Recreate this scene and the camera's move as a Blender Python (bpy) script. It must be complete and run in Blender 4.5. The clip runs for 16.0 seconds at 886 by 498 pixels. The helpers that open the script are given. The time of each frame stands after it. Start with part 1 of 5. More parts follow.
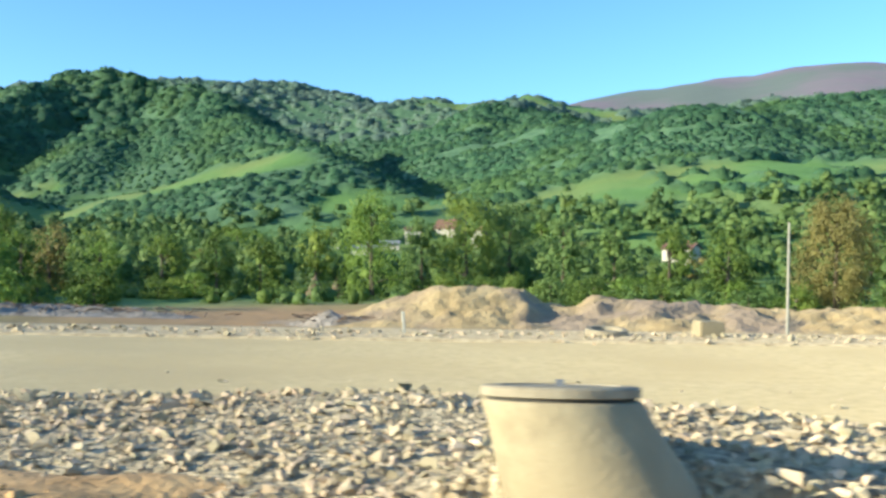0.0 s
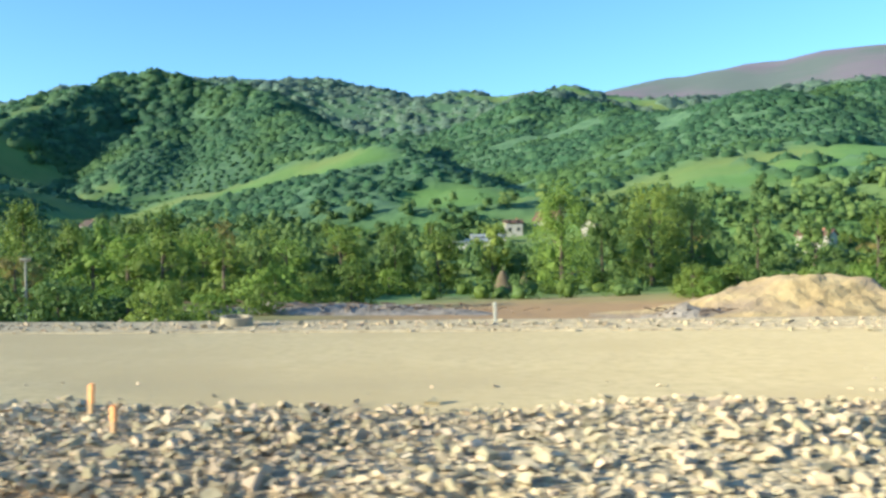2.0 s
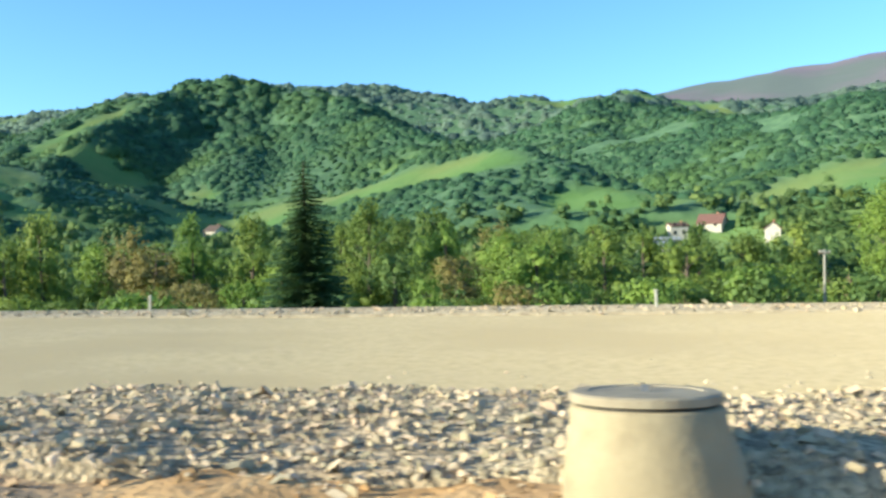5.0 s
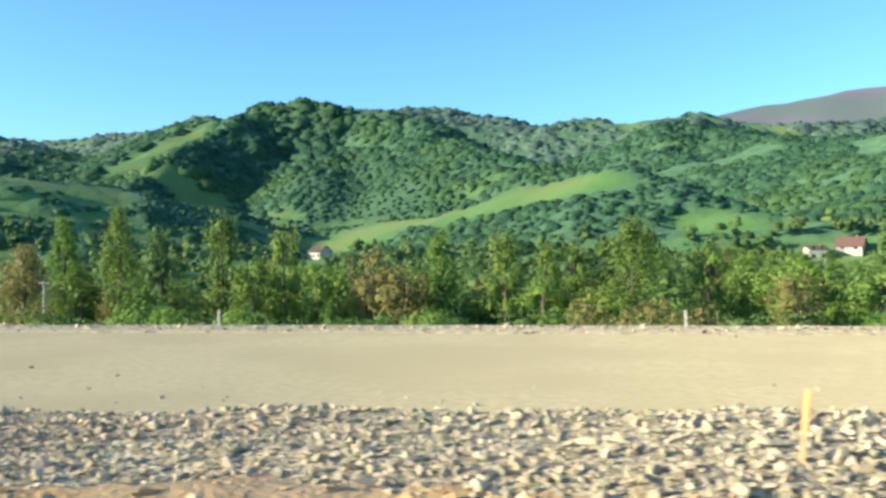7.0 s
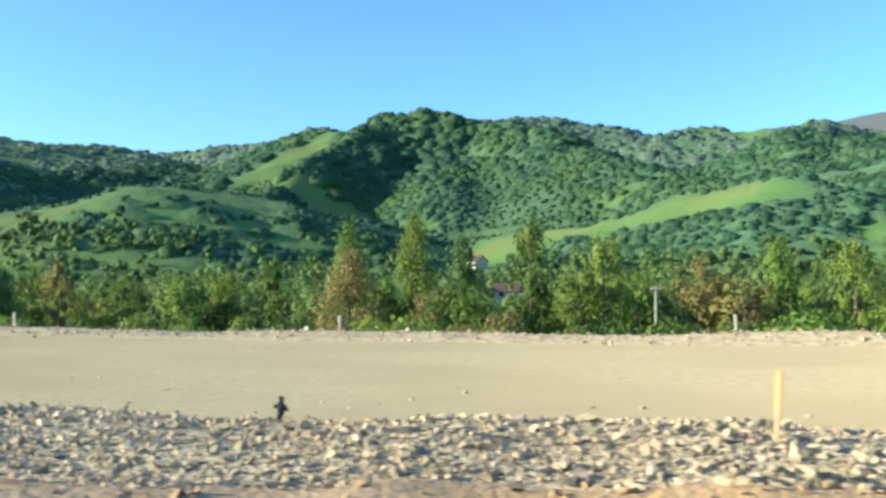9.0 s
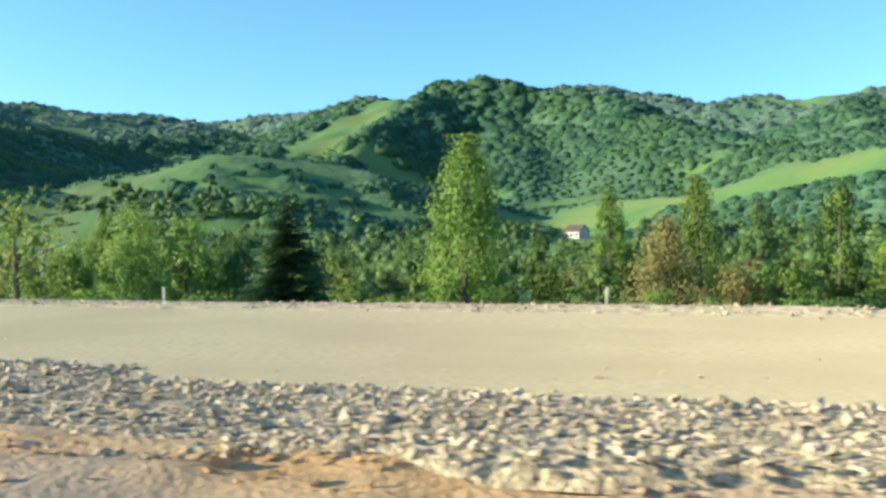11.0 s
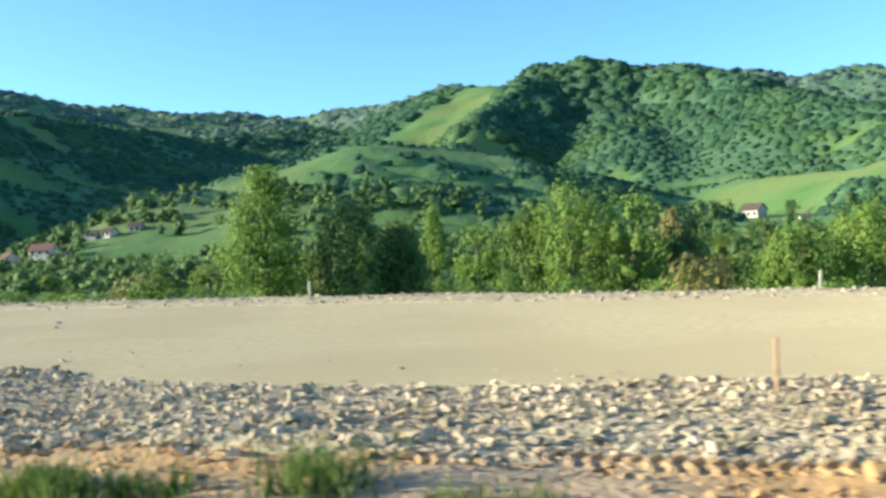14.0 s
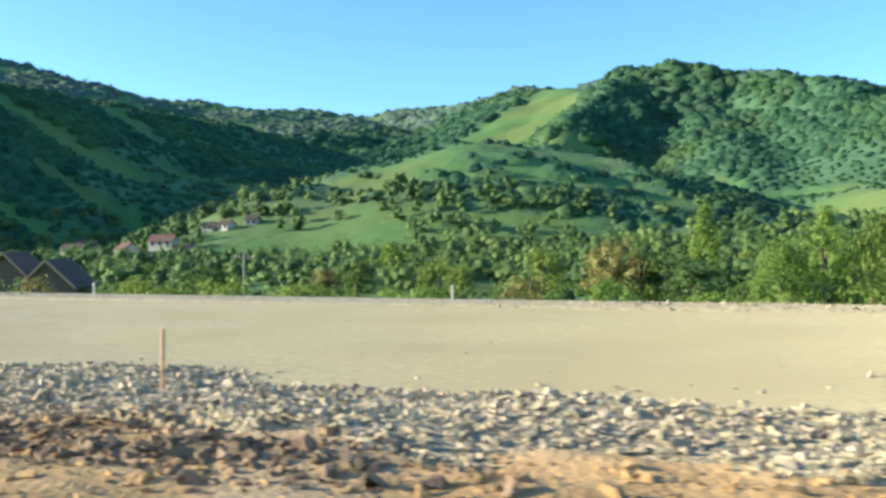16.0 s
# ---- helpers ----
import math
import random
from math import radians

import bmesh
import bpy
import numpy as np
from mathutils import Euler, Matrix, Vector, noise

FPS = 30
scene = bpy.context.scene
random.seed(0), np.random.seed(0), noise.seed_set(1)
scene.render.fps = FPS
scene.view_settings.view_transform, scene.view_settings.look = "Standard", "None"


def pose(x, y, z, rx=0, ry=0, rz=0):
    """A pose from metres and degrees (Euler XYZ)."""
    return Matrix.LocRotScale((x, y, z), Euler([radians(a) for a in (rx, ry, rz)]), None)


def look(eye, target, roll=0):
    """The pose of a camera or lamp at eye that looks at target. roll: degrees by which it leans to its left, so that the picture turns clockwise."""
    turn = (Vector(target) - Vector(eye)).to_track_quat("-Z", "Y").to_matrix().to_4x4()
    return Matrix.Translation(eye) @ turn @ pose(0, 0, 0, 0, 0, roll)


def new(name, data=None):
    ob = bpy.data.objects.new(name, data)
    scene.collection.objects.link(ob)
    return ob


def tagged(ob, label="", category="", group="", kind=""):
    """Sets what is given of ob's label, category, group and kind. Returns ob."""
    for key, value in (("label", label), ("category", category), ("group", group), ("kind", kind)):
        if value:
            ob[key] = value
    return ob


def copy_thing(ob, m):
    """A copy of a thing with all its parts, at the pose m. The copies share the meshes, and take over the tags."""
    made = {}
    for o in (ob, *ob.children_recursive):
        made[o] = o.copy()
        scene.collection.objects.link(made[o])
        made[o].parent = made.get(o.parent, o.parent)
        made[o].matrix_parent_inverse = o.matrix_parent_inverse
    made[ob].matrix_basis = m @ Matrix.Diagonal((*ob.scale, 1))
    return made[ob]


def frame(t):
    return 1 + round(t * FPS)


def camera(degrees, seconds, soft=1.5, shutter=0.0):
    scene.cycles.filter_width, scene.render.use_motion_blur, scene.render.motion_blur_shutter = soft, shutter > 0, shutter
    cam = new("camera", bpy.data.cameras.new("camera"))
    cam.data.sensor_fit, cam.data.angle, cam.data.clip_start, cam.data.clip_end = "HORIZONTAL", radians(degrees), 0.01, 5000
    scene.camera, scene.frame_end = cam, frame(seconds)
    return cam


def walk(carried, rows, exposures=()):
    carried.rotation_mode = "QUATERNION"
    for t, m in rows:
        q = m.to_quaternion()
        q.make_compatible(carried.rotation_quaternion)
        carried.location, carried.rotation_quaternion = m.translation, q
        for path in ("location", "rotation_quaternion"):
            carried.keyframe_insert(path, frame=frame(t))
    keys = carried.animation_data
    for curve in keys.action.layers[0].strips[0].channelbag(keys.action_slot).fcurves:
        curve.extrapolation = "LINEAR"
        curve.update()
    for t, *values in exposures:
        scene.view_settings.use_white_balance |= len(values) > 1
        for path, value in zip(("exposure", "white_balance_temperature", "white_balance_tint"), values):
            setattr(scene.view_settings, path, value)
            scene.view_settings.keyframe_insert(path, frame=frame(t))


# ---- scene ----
cam = camera(52, 16.0, 2.9, 0.06)
ROWS = [
    (0.0, pose(-0.71, 0, 1.45, 89.22, -0.14, 5.24)),
    (0.5, pose(-8.28, 0, 1.45, 88.42, 0.13, 4.26)),
    (1.0, pose(-15.91, 0, 1.45, 87.95, -0.04, 4.73)),
    (1.5, pose(-23.68, 0, 1.45, 89.08, 1.25, 5.76)),
    (2.0, pose(-31.58, 0, 1.45, 88.85, 1.17, 6.46)),
    (2.5, pose(-40.16, 0, 1.45, 88.50, 1.61, 5.84)),
    (3.0, pose(-48.68, 0, 1.45, 89.08, 1.40, 7.39)),
    (3.5, pose(-56.90, 0, 1.45, 89.28, 1.42, 6.86)),
    (4.0, pose(-65.61, 0, 1.45, 89.22, 1.65, 8.04)),
    (6.5, pose(-107.35, 0, 1.45, 90.16, 0.89, 8.08)),
    (7.0, pose(-115.69, 0, 1.45, 90.82, 0.97, 10.61)),
    (7.5, pose(-124.31, 0, 1.45, 91.28, 1.92, 11.66)),
    (8.0, pose(-132.98, 0, 1.45, 91.67, 0.79, 15.35)),
    (8.5, pose(-141.77, 0, 1.45, 91.99, -0.29, 18.45)),
    (9.0, pose(-151.11, 0, 1.45, 91.58, 0.52, 16.07)),
    (9.5, pose(-159.86, 0, 1.45, 92.15, 1.40, 15.95)),
    (12.0, pose(-210.58, 0, 1.45, 88.42, -0.03, 18.31)),
    (12.5, pose(-219.28, 0, 1.45, 89.43, 0.96, 18.55)),
    (13.0, pose(-228.19, 0, 1.45, 88.10, 0.43, 18.13)),
    (13.5, pose(-237.35, 0, 1.45, 89.02, 1.57, 20.86)),
    (14.0, pose(-246.39, 0, 1.45, 89.20, 2.44, 20.69)),
    (14.5, pose(-255.75, 0, 1.45, 90.00, 0.72, 24.68)),
    (15.0, pose(-265.52, 0, 1.45, 90.45, 1.02, 23.16)),
    (15.5, pose(-274.05, 0, 1.45, 89.26, 1.26, 22.34)),
    (16.0, pose(-283.58, 0, 1.45, 89.47, 0.75, 23.45)),
]
walk(cam, ROWS, [(0.0, 1.26, 5640, 0), (16.0, 1.36, 5640, 0)])

# ---- world and sun ----
SUN_AZ = radians(204)          # horizontal direction to the sun, from +x
SUN_EL = radians(16.5)
sun_dir = Vector((math.cos(SUN_AZ) * math.cos(SUN_EL), math.sin(SUN_AZ) * math.cos(SUN_EL), math.sin(SUN_EL)))
world = bpy.data.worlds.new("sky")
scene.world = world
world.use_nodes = True
sky = world.node_tree.nodes.new("ShaderNodeTexSky")
sky.sky_type, sky.sun_disc = "NISHITA", False
sky.sun_elevation, sky.sun_rotation = SUN_EL, math.atan2(sun_dir.x, sun_dir.y)
sky.altitude, sky.air_density, sky.dust_density, sky.ozone_density = 800, 1.0, 1.0, 4.5
world.node_tree.links.new(sky.outputs[0], world.node_tree.nodes["Background"].inputs[0])
world.node_tree.nodes["Background"].inputs[1].default_value = 0.125
sun = new("sun", bpy.data.lights.new("sun", "SUN"))
sun.data.energy, sun.data.angle, sun.data.color = 5.0, radians(0.6), (1.0, 0.84, 0.60)
sun.matrix_world = look(sun_dir * 100, (0, 0, 0))

# ---- materials ----


def rgb(c):
    return (c[0], c[1], c[2], 1.0)


def material(name, ramp, scale=1.0, detail=6.0, rough=0.9, bump=0.0, bump_scale=30.0, island=0.0, per_object=0.0,
             second=None, second_scale=0.2, second_edge=(0.45, 0.6), leaf=0.0, metal=0.0, coords="Object", bump_dist=0.02, tone=0.0):
    """A surface: a colour ramp over noise, a larger second colour in patches, grain in relief, random lightness by piece or object."""
    m = bpy.data.materials.new(name)
    m.use_nodes = True
    nt = m.node_tree
    nodes, link = nt.nodes, nt.links.new
    out, bsdf = nodes["Material Output"], nodes["Principled BSDF"]
    bsdf.inputs["Roughness"].default_value, bsdf.inputs["Metallic"].default_value = rough, metal
    if coords == "World":
        where = nodes.new("ShaderNodeNewGeometry").outputs["Position"]
    else:
        where = nodes.new("ShaderNodeTexCoord").outputs["Object"]
    n1 = nodes.new("ShaderNodeTexNoise")
    n1.inputs["Scale"].default_value, n1.inputs["Detail"].default_value, n1.inputs["Roughness"].default_value = scale, detail, 0.62
    link(where, n1.inputs["Vector"])
    cr = nodes.new("ShaderNodeValToRGB")
    while len(cr.color_ramp.elements) < len(ramp):
        cr.color_ramp.elements.new(0.5)
    for i, c in enumerate(ramp):
        cr.color_ramp.elements[i].position = 0.3 + 0.4 * i / max(1, len(ramp) - 1)
        cr.color_ramp.elements[i].color = rgb(c)
    link(n1.outputs["Fac"], cr.inputs["Fac"])
    colour = cr.outputs["Color"]
    if second:
        n2 = nodes.new("ShaderNodeTexNoise")
        n2.inputs["Scale"].default_value, n2.inputs["Detail"].default_value = second_scale, 4.0
        link(where, n2.inputs["Vector"])
        mr = nodes.new("ShaderNodeMapRange")
        mr.inputs["From Min"].default_value, mr.inputs["From Max"].default_value = second_edge
        link(n2.outputs["Fac"], mr.inputs["Value"])
        mix = nodes.new("ShaderNodeMixRGB")
        mix.inputs["Color2"].default_value = rgb(second)
        link(mr.outputs["Result"], mix.inputs["Fac"])
        link(colour, mix.inputs["Color1"])
        colour = mix.outputs["Color"]
    for amount, source in ((island, "island"), (per_object, "object"), (tone, "tone")):
        if amount:
            if source == "tone":                      # one value for each tree of a wood
                own = nodes.new("ShaderNodeAttribute")
                own.attribute_name = "tone"
                r = own.outputs["Fac"]
            else:
                r = (nodes.new("ShaderNodeNewGeometry").outputs["Random Per Island"] if source == "island"
                     else nodes.new("ShaderNodeObjectInfo").outputs["Random"])
            mr = nodes.new("ShaderNodeMapRange")
            mr.inputs["To Min"].default_value, mr.inputs["To Max"].default_value = 1 - amount, 1 + amount
            link(r, mr.inputs["Value"])
            hsv = nodes.new("ShaderNodeHueSaturation")
            link(mr.outputs["Result"], hsv.inputs["Value"])
            hue = nodes.new("ShaderNodeMapRange")
            hue.inputs["To Min"].default_value, hue.inputs["To Max"].default_value = 0.5 + 0.05 * amount, 0.5 - 0.05 * amount
            link(r, hue.inputs["Value"])
            link(hue.outputs["Result"], hsv.inputs["Hue"])
            link(colour, hsv.inputs["Color"])
            colour = hsv.outputs["Color"]
    link(colour, bsdf.inputs["Base Color"])
    if bump:
        n3 = nodes.new("ShaderNodeTexNoise")
        n3.inputs["Scale"].default_value, n3.inputs["Detail"].default_value = bump_scale, 5.0
        link(where, n3.inputs["Vector"])
        b = nodes.new("ShaderNodeBump")
        b.inputs["Strength"].default_value, b.inputs["Distance"].default_value = bump, bump_dist
        link(n3.outputs["Fac"], b.inputs["Height"])
        link(b.outputs["Normal"], bsdf.inputs["Normal"])
    bsdf.inputs["Specular IOR Level"].default_value = 0.25
    bsdf.inputs["Diffuse Roughness"].default_value = 0.4 if rough > 0.88 else 0.0
    if leaf:
        tr = nodes.new("ShaderNodeBsdfTranslucent")
        link(colour, tr.inputs["Color"])
        ms = nodes.new("ShaderNodeMixShader")
        ms.inputs["Fac"].default_value = leaf
        link(bsdf.outputs["BSDF"], ms.inputs[1])
        link(tr.outputs["BSDF"], ms.inputs[2])
        link(ms.outputs["Shader"], out.inputs["Surface"])
    return m


def hill_material():
    """Grass on the open slopes, dark leafy floor under the woods, mown lines and paths in the grass."""
    m = material("hill_ground", [(0.072, 0.145, 0.038), (0.102, 0.185, 0.05), (0.132, 0.216, 0.062)], 0.02, 8, 0.95, 0.35, 0.12,
                 second=(0.142, 0.188, 0.054), second_scale=0.012, coords="World", bump_dist=3.0)
    nt = m.node_tree
    bsdf = nt.nodes["Principled BSDF"]
    grass = bsdf.inputs["Base Color"].links[0].from_socket
    woods = nt.nodes.new("ShaderNodeAttribute")
    woods.attribute_name = "woods"
    mix = nt.nodes.new("ShaderNodeMixRGB")
    tex = nt.nodes.new("ShaderNodeTexNoise")
    tex.inputs["Scale"].default_value, tex.inputs["Detail"].default_value = 0.16, 9.0
    nt.links.new(nt.nodes.new("ShaderNodeNewGeometry").outputs["Position"], tex.inputs["Vector"])
    cr = nt.nodes.new("ShaderNodeValToRGB")
    cr.color_ramp.elements[0].position, cr.color_ramp.elements[1].position = 0.35, 0.65
    cr.color_ramp.elements[0].color, cr.color_ramp.elements[1].color = rgb((0.055, 0.11, 0.055)), rgb((0.105, 0.18, 0.085))
    nt.links.new(tex.outputs["Fac"], cr.inputs["Fac"])
    nt.links.new(cr.outputs["Color"], mix.inputs["Color2"])
    nt.links.new(woods.outputs["Fac"], mix.inputs["Fac"])
    nt.links.new(grass, mix.inputs["Color1"])
    soil = nt.nodes.new("ShaderNodeAttribute")
    soil.attribute_name = "soil"
    mix2 = nt.nodes.new("ShaderNodeMixRGB")
    mix2.inputs["Color2"].default_value = rgb((0.30, 0.19, 0.09))
    nt.links.new(soil.outputs["Fac"], mix2.inputs["Fac"])
    nt.links.new(mix.outputs["Color"], mix2.inputs["Color1"])
    nt.links.new(mix2.outputs["Color"], bsdf.inputs["Base Color"])
    return m


HILL = hill_material()
ROAD = material("sandy_gravel_road", [(0.44, 0.335, 0.17), (0.54, 0.42, 0.215), (0.60, 0.47, 0.25)], 7, 8, 0.95, 0.5, 60,
                second=(0.49, 0.375, 0.19), second_scale=0.25, coords="World")
DIRT = material("ochre_dirt", [(0.30, 0.18, 0.075), (0.48, 0.295, 0.125), (0.62, 0.40, 0.175)], 1.6, 9, 0.95, 0.8, 14,
                second=(0.40, 0.28, 0.16), second_scale=0.35, coords="World", bump_dist=0.05)
nt = DIRT.node_tree                              # dug brown soil on the heaps
heap = nt.nodes.new("ShaderNodeAttribute")
heap.attribute_name = "heap"
mix = nt.nodes.new("ShaderNodeMixRGB")
mix.inputs["Color2"].default_value = rgb((0.235, 0.155, 0.088))
nt.links.new(heap.outputs["Fac"], mix.inputs["Fac"])
nt.links.new(nt.nodes["Principled BSDF"].inputs["Base Color"].links[0].from_socket, mix.inputs["Color1"])
nt.links.new(mix.outputs["Color"], nt.nodes["Principled BSDF"].inputs["Base Color"])
BED = material("gravel_bed", [(0.31, 0.24, 0.145), (0.46, 0.37, 0.225), (0.56, 0.455, 0.285)], 9, 9, 0.95, 0.9, 22,
               second=(0.42, 0.315, 0.185), second_scale=0.3, coords="World", bump_dist=0.06)
SOIL = material("brown_soil", [(0.14, 0.094, 0.057), (0.255, 0.173, 0.102), (0.40, 0.28, 0.165)], 3, 8, 0.95, 0.8, 18, island=0.3, coords="World", bump_dist=0.05)
nt = BED.node_tree
cells = nt.nodes.new("ShaderNodeTexVoronoi")
cells.inputs["Scale"].default_value = 20.0
nt.links.new(nt.nodes.new("ShaderNodeNewGeometry").outputs["Position"], cells.inputs["Vector"])
level = nt.nodes.new("ShaderNodeMapRange")
level.inputs["To Min"].default_value, level.inputs["To Max"].default_value = 0.55, 1.45
split = nt.nodes.new("ShaderNodeSeparateColor")
nt.links.new(cells.outputs["Color"], split.inputs["Color"])
nt.links.new(split.outputs["Red"], level.inputs["Value"])
tone = nt.nodes.new("ShaderNodeHueSaturation")
nt.links.new(level.outputs["Result"], tone.inputs["Value"])
nt.links.new(nt.nodes["Principled BSDF"].inputs["Base Color"].links[0].from_socket, tone.inputs["Color"])
nt.links.new(tone.outputs["Color"], nt.nodes["Principled BSDF"].inputs["Base Color"])
ridge = nt.nodes.new("ShaderNodeBump")
ridge.invert = True
ridge.inputs["Strength"].default_value, ridge.inputs["Distance"].default_value = 0.8, 0.03
nt.links.new(cells.outputs["Distance"], ridge.inputs["Height"])
nt.links.new(nt.nodes["Principled BSDF"].inputs["Normal"].links[0].from_socket, ridge.inputs["Normal"])
nt.links.new(ridge.outputs["Normal"], nt.nodes["Principled BSDF"].inputs["Normal"])
STONE = material("crushed_limestone", [(0.37, 0.295, 0.18), (0.50, 0.405, 0.255), (0.60, 0.495, 0.325)], 6, 6, 0.9, 0.4, 40,
                 island=0.28, second=(0.42, 0.33, 0.205), second_scale=0.5, coords="World")
PALE = material("pale_windrow_stone", [(0.24, 0.185, 0.105), (0.43, 0.34, 0.195), (0.53, 0.43, 0.26)], 5, 8, 0.9, 0.8, 14, island=0.3, coords="World")
STONE_ONE = material("crushed_limestone_piece", [(0.37, 0.295, 0.18), (0.50, 0.405, 0.255), (0.60, 0.49, 0.325)], 6, 6, 0.9, 0.4, 40,
                     per_object=0.28, coords="World")
ROCK = material("pale_boulder", [(0.29, 0.225, 0.14), (0.41, 0.325, 0.21), (0.52, 0.42, 0.28)], 4, 8, 0.9, 0.6, 12, per_object=0.2)
CONCRETE = material("precast_concrete", [(0.23, 0.185, 0.11), (0.33, 0.27, 0.16), (0.41, 0.34, 0.205)], 2.5, 9, 0.85, 0.35, 30,
                    second=(0.28, 0.225, 0.13), second_scale=1.1)
LID = material("pale_cast_lid", [(0.20, 0.165, 0.11), (0.285, 0.24, 0.16), (0.345, 0.295, 0.20)], 4, 7, 0.8, 0.25, 50)
GAP = material("dark_joint", [(0.05, 0.05, 0.04), (0.08, 0.07, 0.06)], 8, 4, 0.95)
WOOD = material("raw_wood", [(0.36, 0.22, 0.105), (0.48, 0.30, 0.15), (0.56, 0.37, 0.20)], 9, 6, 0.8, 0.3, 40, per_object=0.15)
STAKEWOOD = material("grey_brown_wood", [(0.22, 0.145, 0.085), (0.32, 0.215, 0.125), (0.39, 0.275, 0.165)], 9, 6, 0.85, 0.3, 40, per_object=0.2)
OLDWOOD = material("weathered_wood", [(0.12, 0.08, 0.055), (0.20, 0.14, 0.09), (0.26, 0.185, 0.12)], 6, 6, 0.9, 0.4, 30)
ORANGE = material("faded_orange_paint", [(0.72, 0.30, 0.10), (0.80, 0.38, 0.15)], 12, 5, 0.7, 0.2, 40)
WHITE = material("dusty_white_paint", [(0.38, 0.35, 0.27), (0.50, 0.47, 0.37)], 8, 5, 0.7, 0.1, 40)
POLE = material("grey_pole_concrete", [(0.26, 0.24, 0.19), (0.36, 0.33, 0.26)], 5, 6, 0.85, 0.2, 30)
STEEL = material("dull_steel", [(0.20, 0.20, 0.20), (0.30, 0.30, 0.29)], 20, 4, 0.5, metal=0.7)
BARK = material("bark", [(0.07, 0.055, 0.04), (0.13, 0.10, 0.07), (0.18, 0.15, 0.11)], 6, 7, 0.95, 0.7, 20, per_object=0.2)
LEAF = material("spring_leaves", [(0.115, 0.172, 0.03), (0.165, 0.228, 0.042), (0.225, 0.285, 0.057)], 0.35, 4, 0.6, island=0.1, per_object=0.32, leaf=0.45)
LEAF_BRIGHT = material("young_leaves", [(0.138, 0.218, 0.034), (0.196, 0.285, 0.05), (0.255, 0.342, 0.068)], 0.35, 4, 0.6, island=0.1, per_object=0.15, leaf=0.45)
LEAF_DARK = material("dark_leaves", [(0.075, 0.132, 0.034), (0.112, 0.178, 0.046), (0.15, 0.222, 0.06)], 0.35, 4, 0.6, island=0.1, per_object=0.2, leaf=0.4)
LEAF_TAN = material("bronze_leaves", [(0.165, 0.145, 0.045), (0.235, 0.205, 0.062), (0.30, 0.265, 0.085)], 0.35, 4, 0.6, island=0.1, per_object=0.12, leaf=0.4)
LEAF_HILL = material("hill_leaves", [(0.08, 0.145, 0.042), (0.12, 0.195, 0.056), (0.165, 0.245, 0.07)], 0.1, 4, 0.6, tone=0.4, second=(0.12, 0.18, 0.05), second_scale=0.03, leaf=0.45, coords="World")
NEEDLE = material("spruce_needles", [(0.06, 0.108, 0.04), (0.09, 0.156, 0.055), (0.126, 0.204, 0.072)], 0.6, 4, 0.7, island=0.3, leaf=0.25)
FOREST = material("wooded_hillside", [(0.052, 0.124, 0.066), (0.075, 0.162, 0.080), (0.108, 0.205, 0.094)], 0.11, 9, 0.7, 0.8, 1.3,
                  tone=0.3, second=(0.112, 0.20, 0.066), second_scale=0.011, second_edge=(0.48, 0.64), leaf=0.5, coords="World", bump_dist=0.6)
# pale blue-green that paints distance haze into the leaf colour
FOREST_HAZED = material("haze_tinted_woods", [(0.14, 0.21, 0.155), (0.165, 0.24, 0.17), (0.20, 0.275, 0.19)], 0.05, 9, 0.7, 0.6, 0.7,
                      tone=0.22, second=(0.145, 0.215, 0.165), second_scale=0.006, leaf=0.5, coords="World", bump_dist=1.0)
# mottled purple-grey and grey-green over the whole ridge
FARHILL = material("purple_grey_mountain", [(0.115, 0.10, 0.125), (0.14, 0.12, 0.14), (0.115, 0.125, 0.12)], 0.004, 8, 0.95, 0.4, 0.02,
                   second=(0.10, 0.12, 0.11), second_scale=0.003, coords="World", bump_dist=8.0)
GRASS = material("verge_grass", [(0.055, 0.095, 0.018), (0.095, 0.15, 0.026), (0.17, 0.21, 0.055)], 1.5, 4, 0.7, island=0.35, leaf=0.3)
SPOIL = material("spoil_earth", [(0.24, 0.17, 0.085), (0.38, 0.28, 0.135), (0.47, 0.355, 0.185)], 0.35, 9, 0.95, 0.45, 1.6,
                 second=(0.28, 0.21, 0.14), second_scale=0.12, coords="World", bump_dist=0.6)
DEBRIS = material("grey_brush_heap", [(0.14, 0.11, 0.08), (0.26, 0.22, 0.17), (0.36, 0.31, 0.25)], 0.6, 8, 0.95, 0.9, 2, island=0.3, coords="World", bump_dist=0.3)
PLASTER = material("pale_plaster", [(0.42, 0.38, 0.31), (0.54, 0.49, 0.40)], 0.8, 6, 0.85, 0.1, 8, per_object=0.15)
BRICK = material("bare_red_brick_wall", [(0.36, 0.17, 0.10), (0.46, 0.23, 0.14)], 3, 6, 0.9, 0.2, 20)
TILE = material("red_clay_tiles", [(0.11, 0.065, 0.05), (0.17, 0.09, 0.065)], 2, 6, 0.85, 0.3, 12, per_object=0.2)
DARKROOF = material("dark_weathered_roof", [(0.075, 0.055, 0.045), (0.14, 0.10, 0.075)], 2, 6, 0.9, 0.3, 12)
GLASS = material("dark_window_glass", [(0.02, 0.025, 0.03), (0.04, 0.045, 0.05)], 2, 2, 0.15)
SHEET = material("grey_roof_sheet", [(0.28, 0.29, 0.28), (0.38, 0.38, 0.36)], 0.6, 5, 0.6, 0.1, 8)
CLOTH = material("black_cloth", [(0.02, 0.02, 0.022), (0.045, 0.045, 0.05)], 8, 5, 0.9, 0.4, 20)
HAY = material("old_hay", [(0.12, 0.088, 0.052), (0.19, 0.145, 0.09)], 1.5, 7, 0.95, 0.8, 6, bump_dist=0.1)

# ---- mesh tools ----
rng = np.random.default_rng(11)


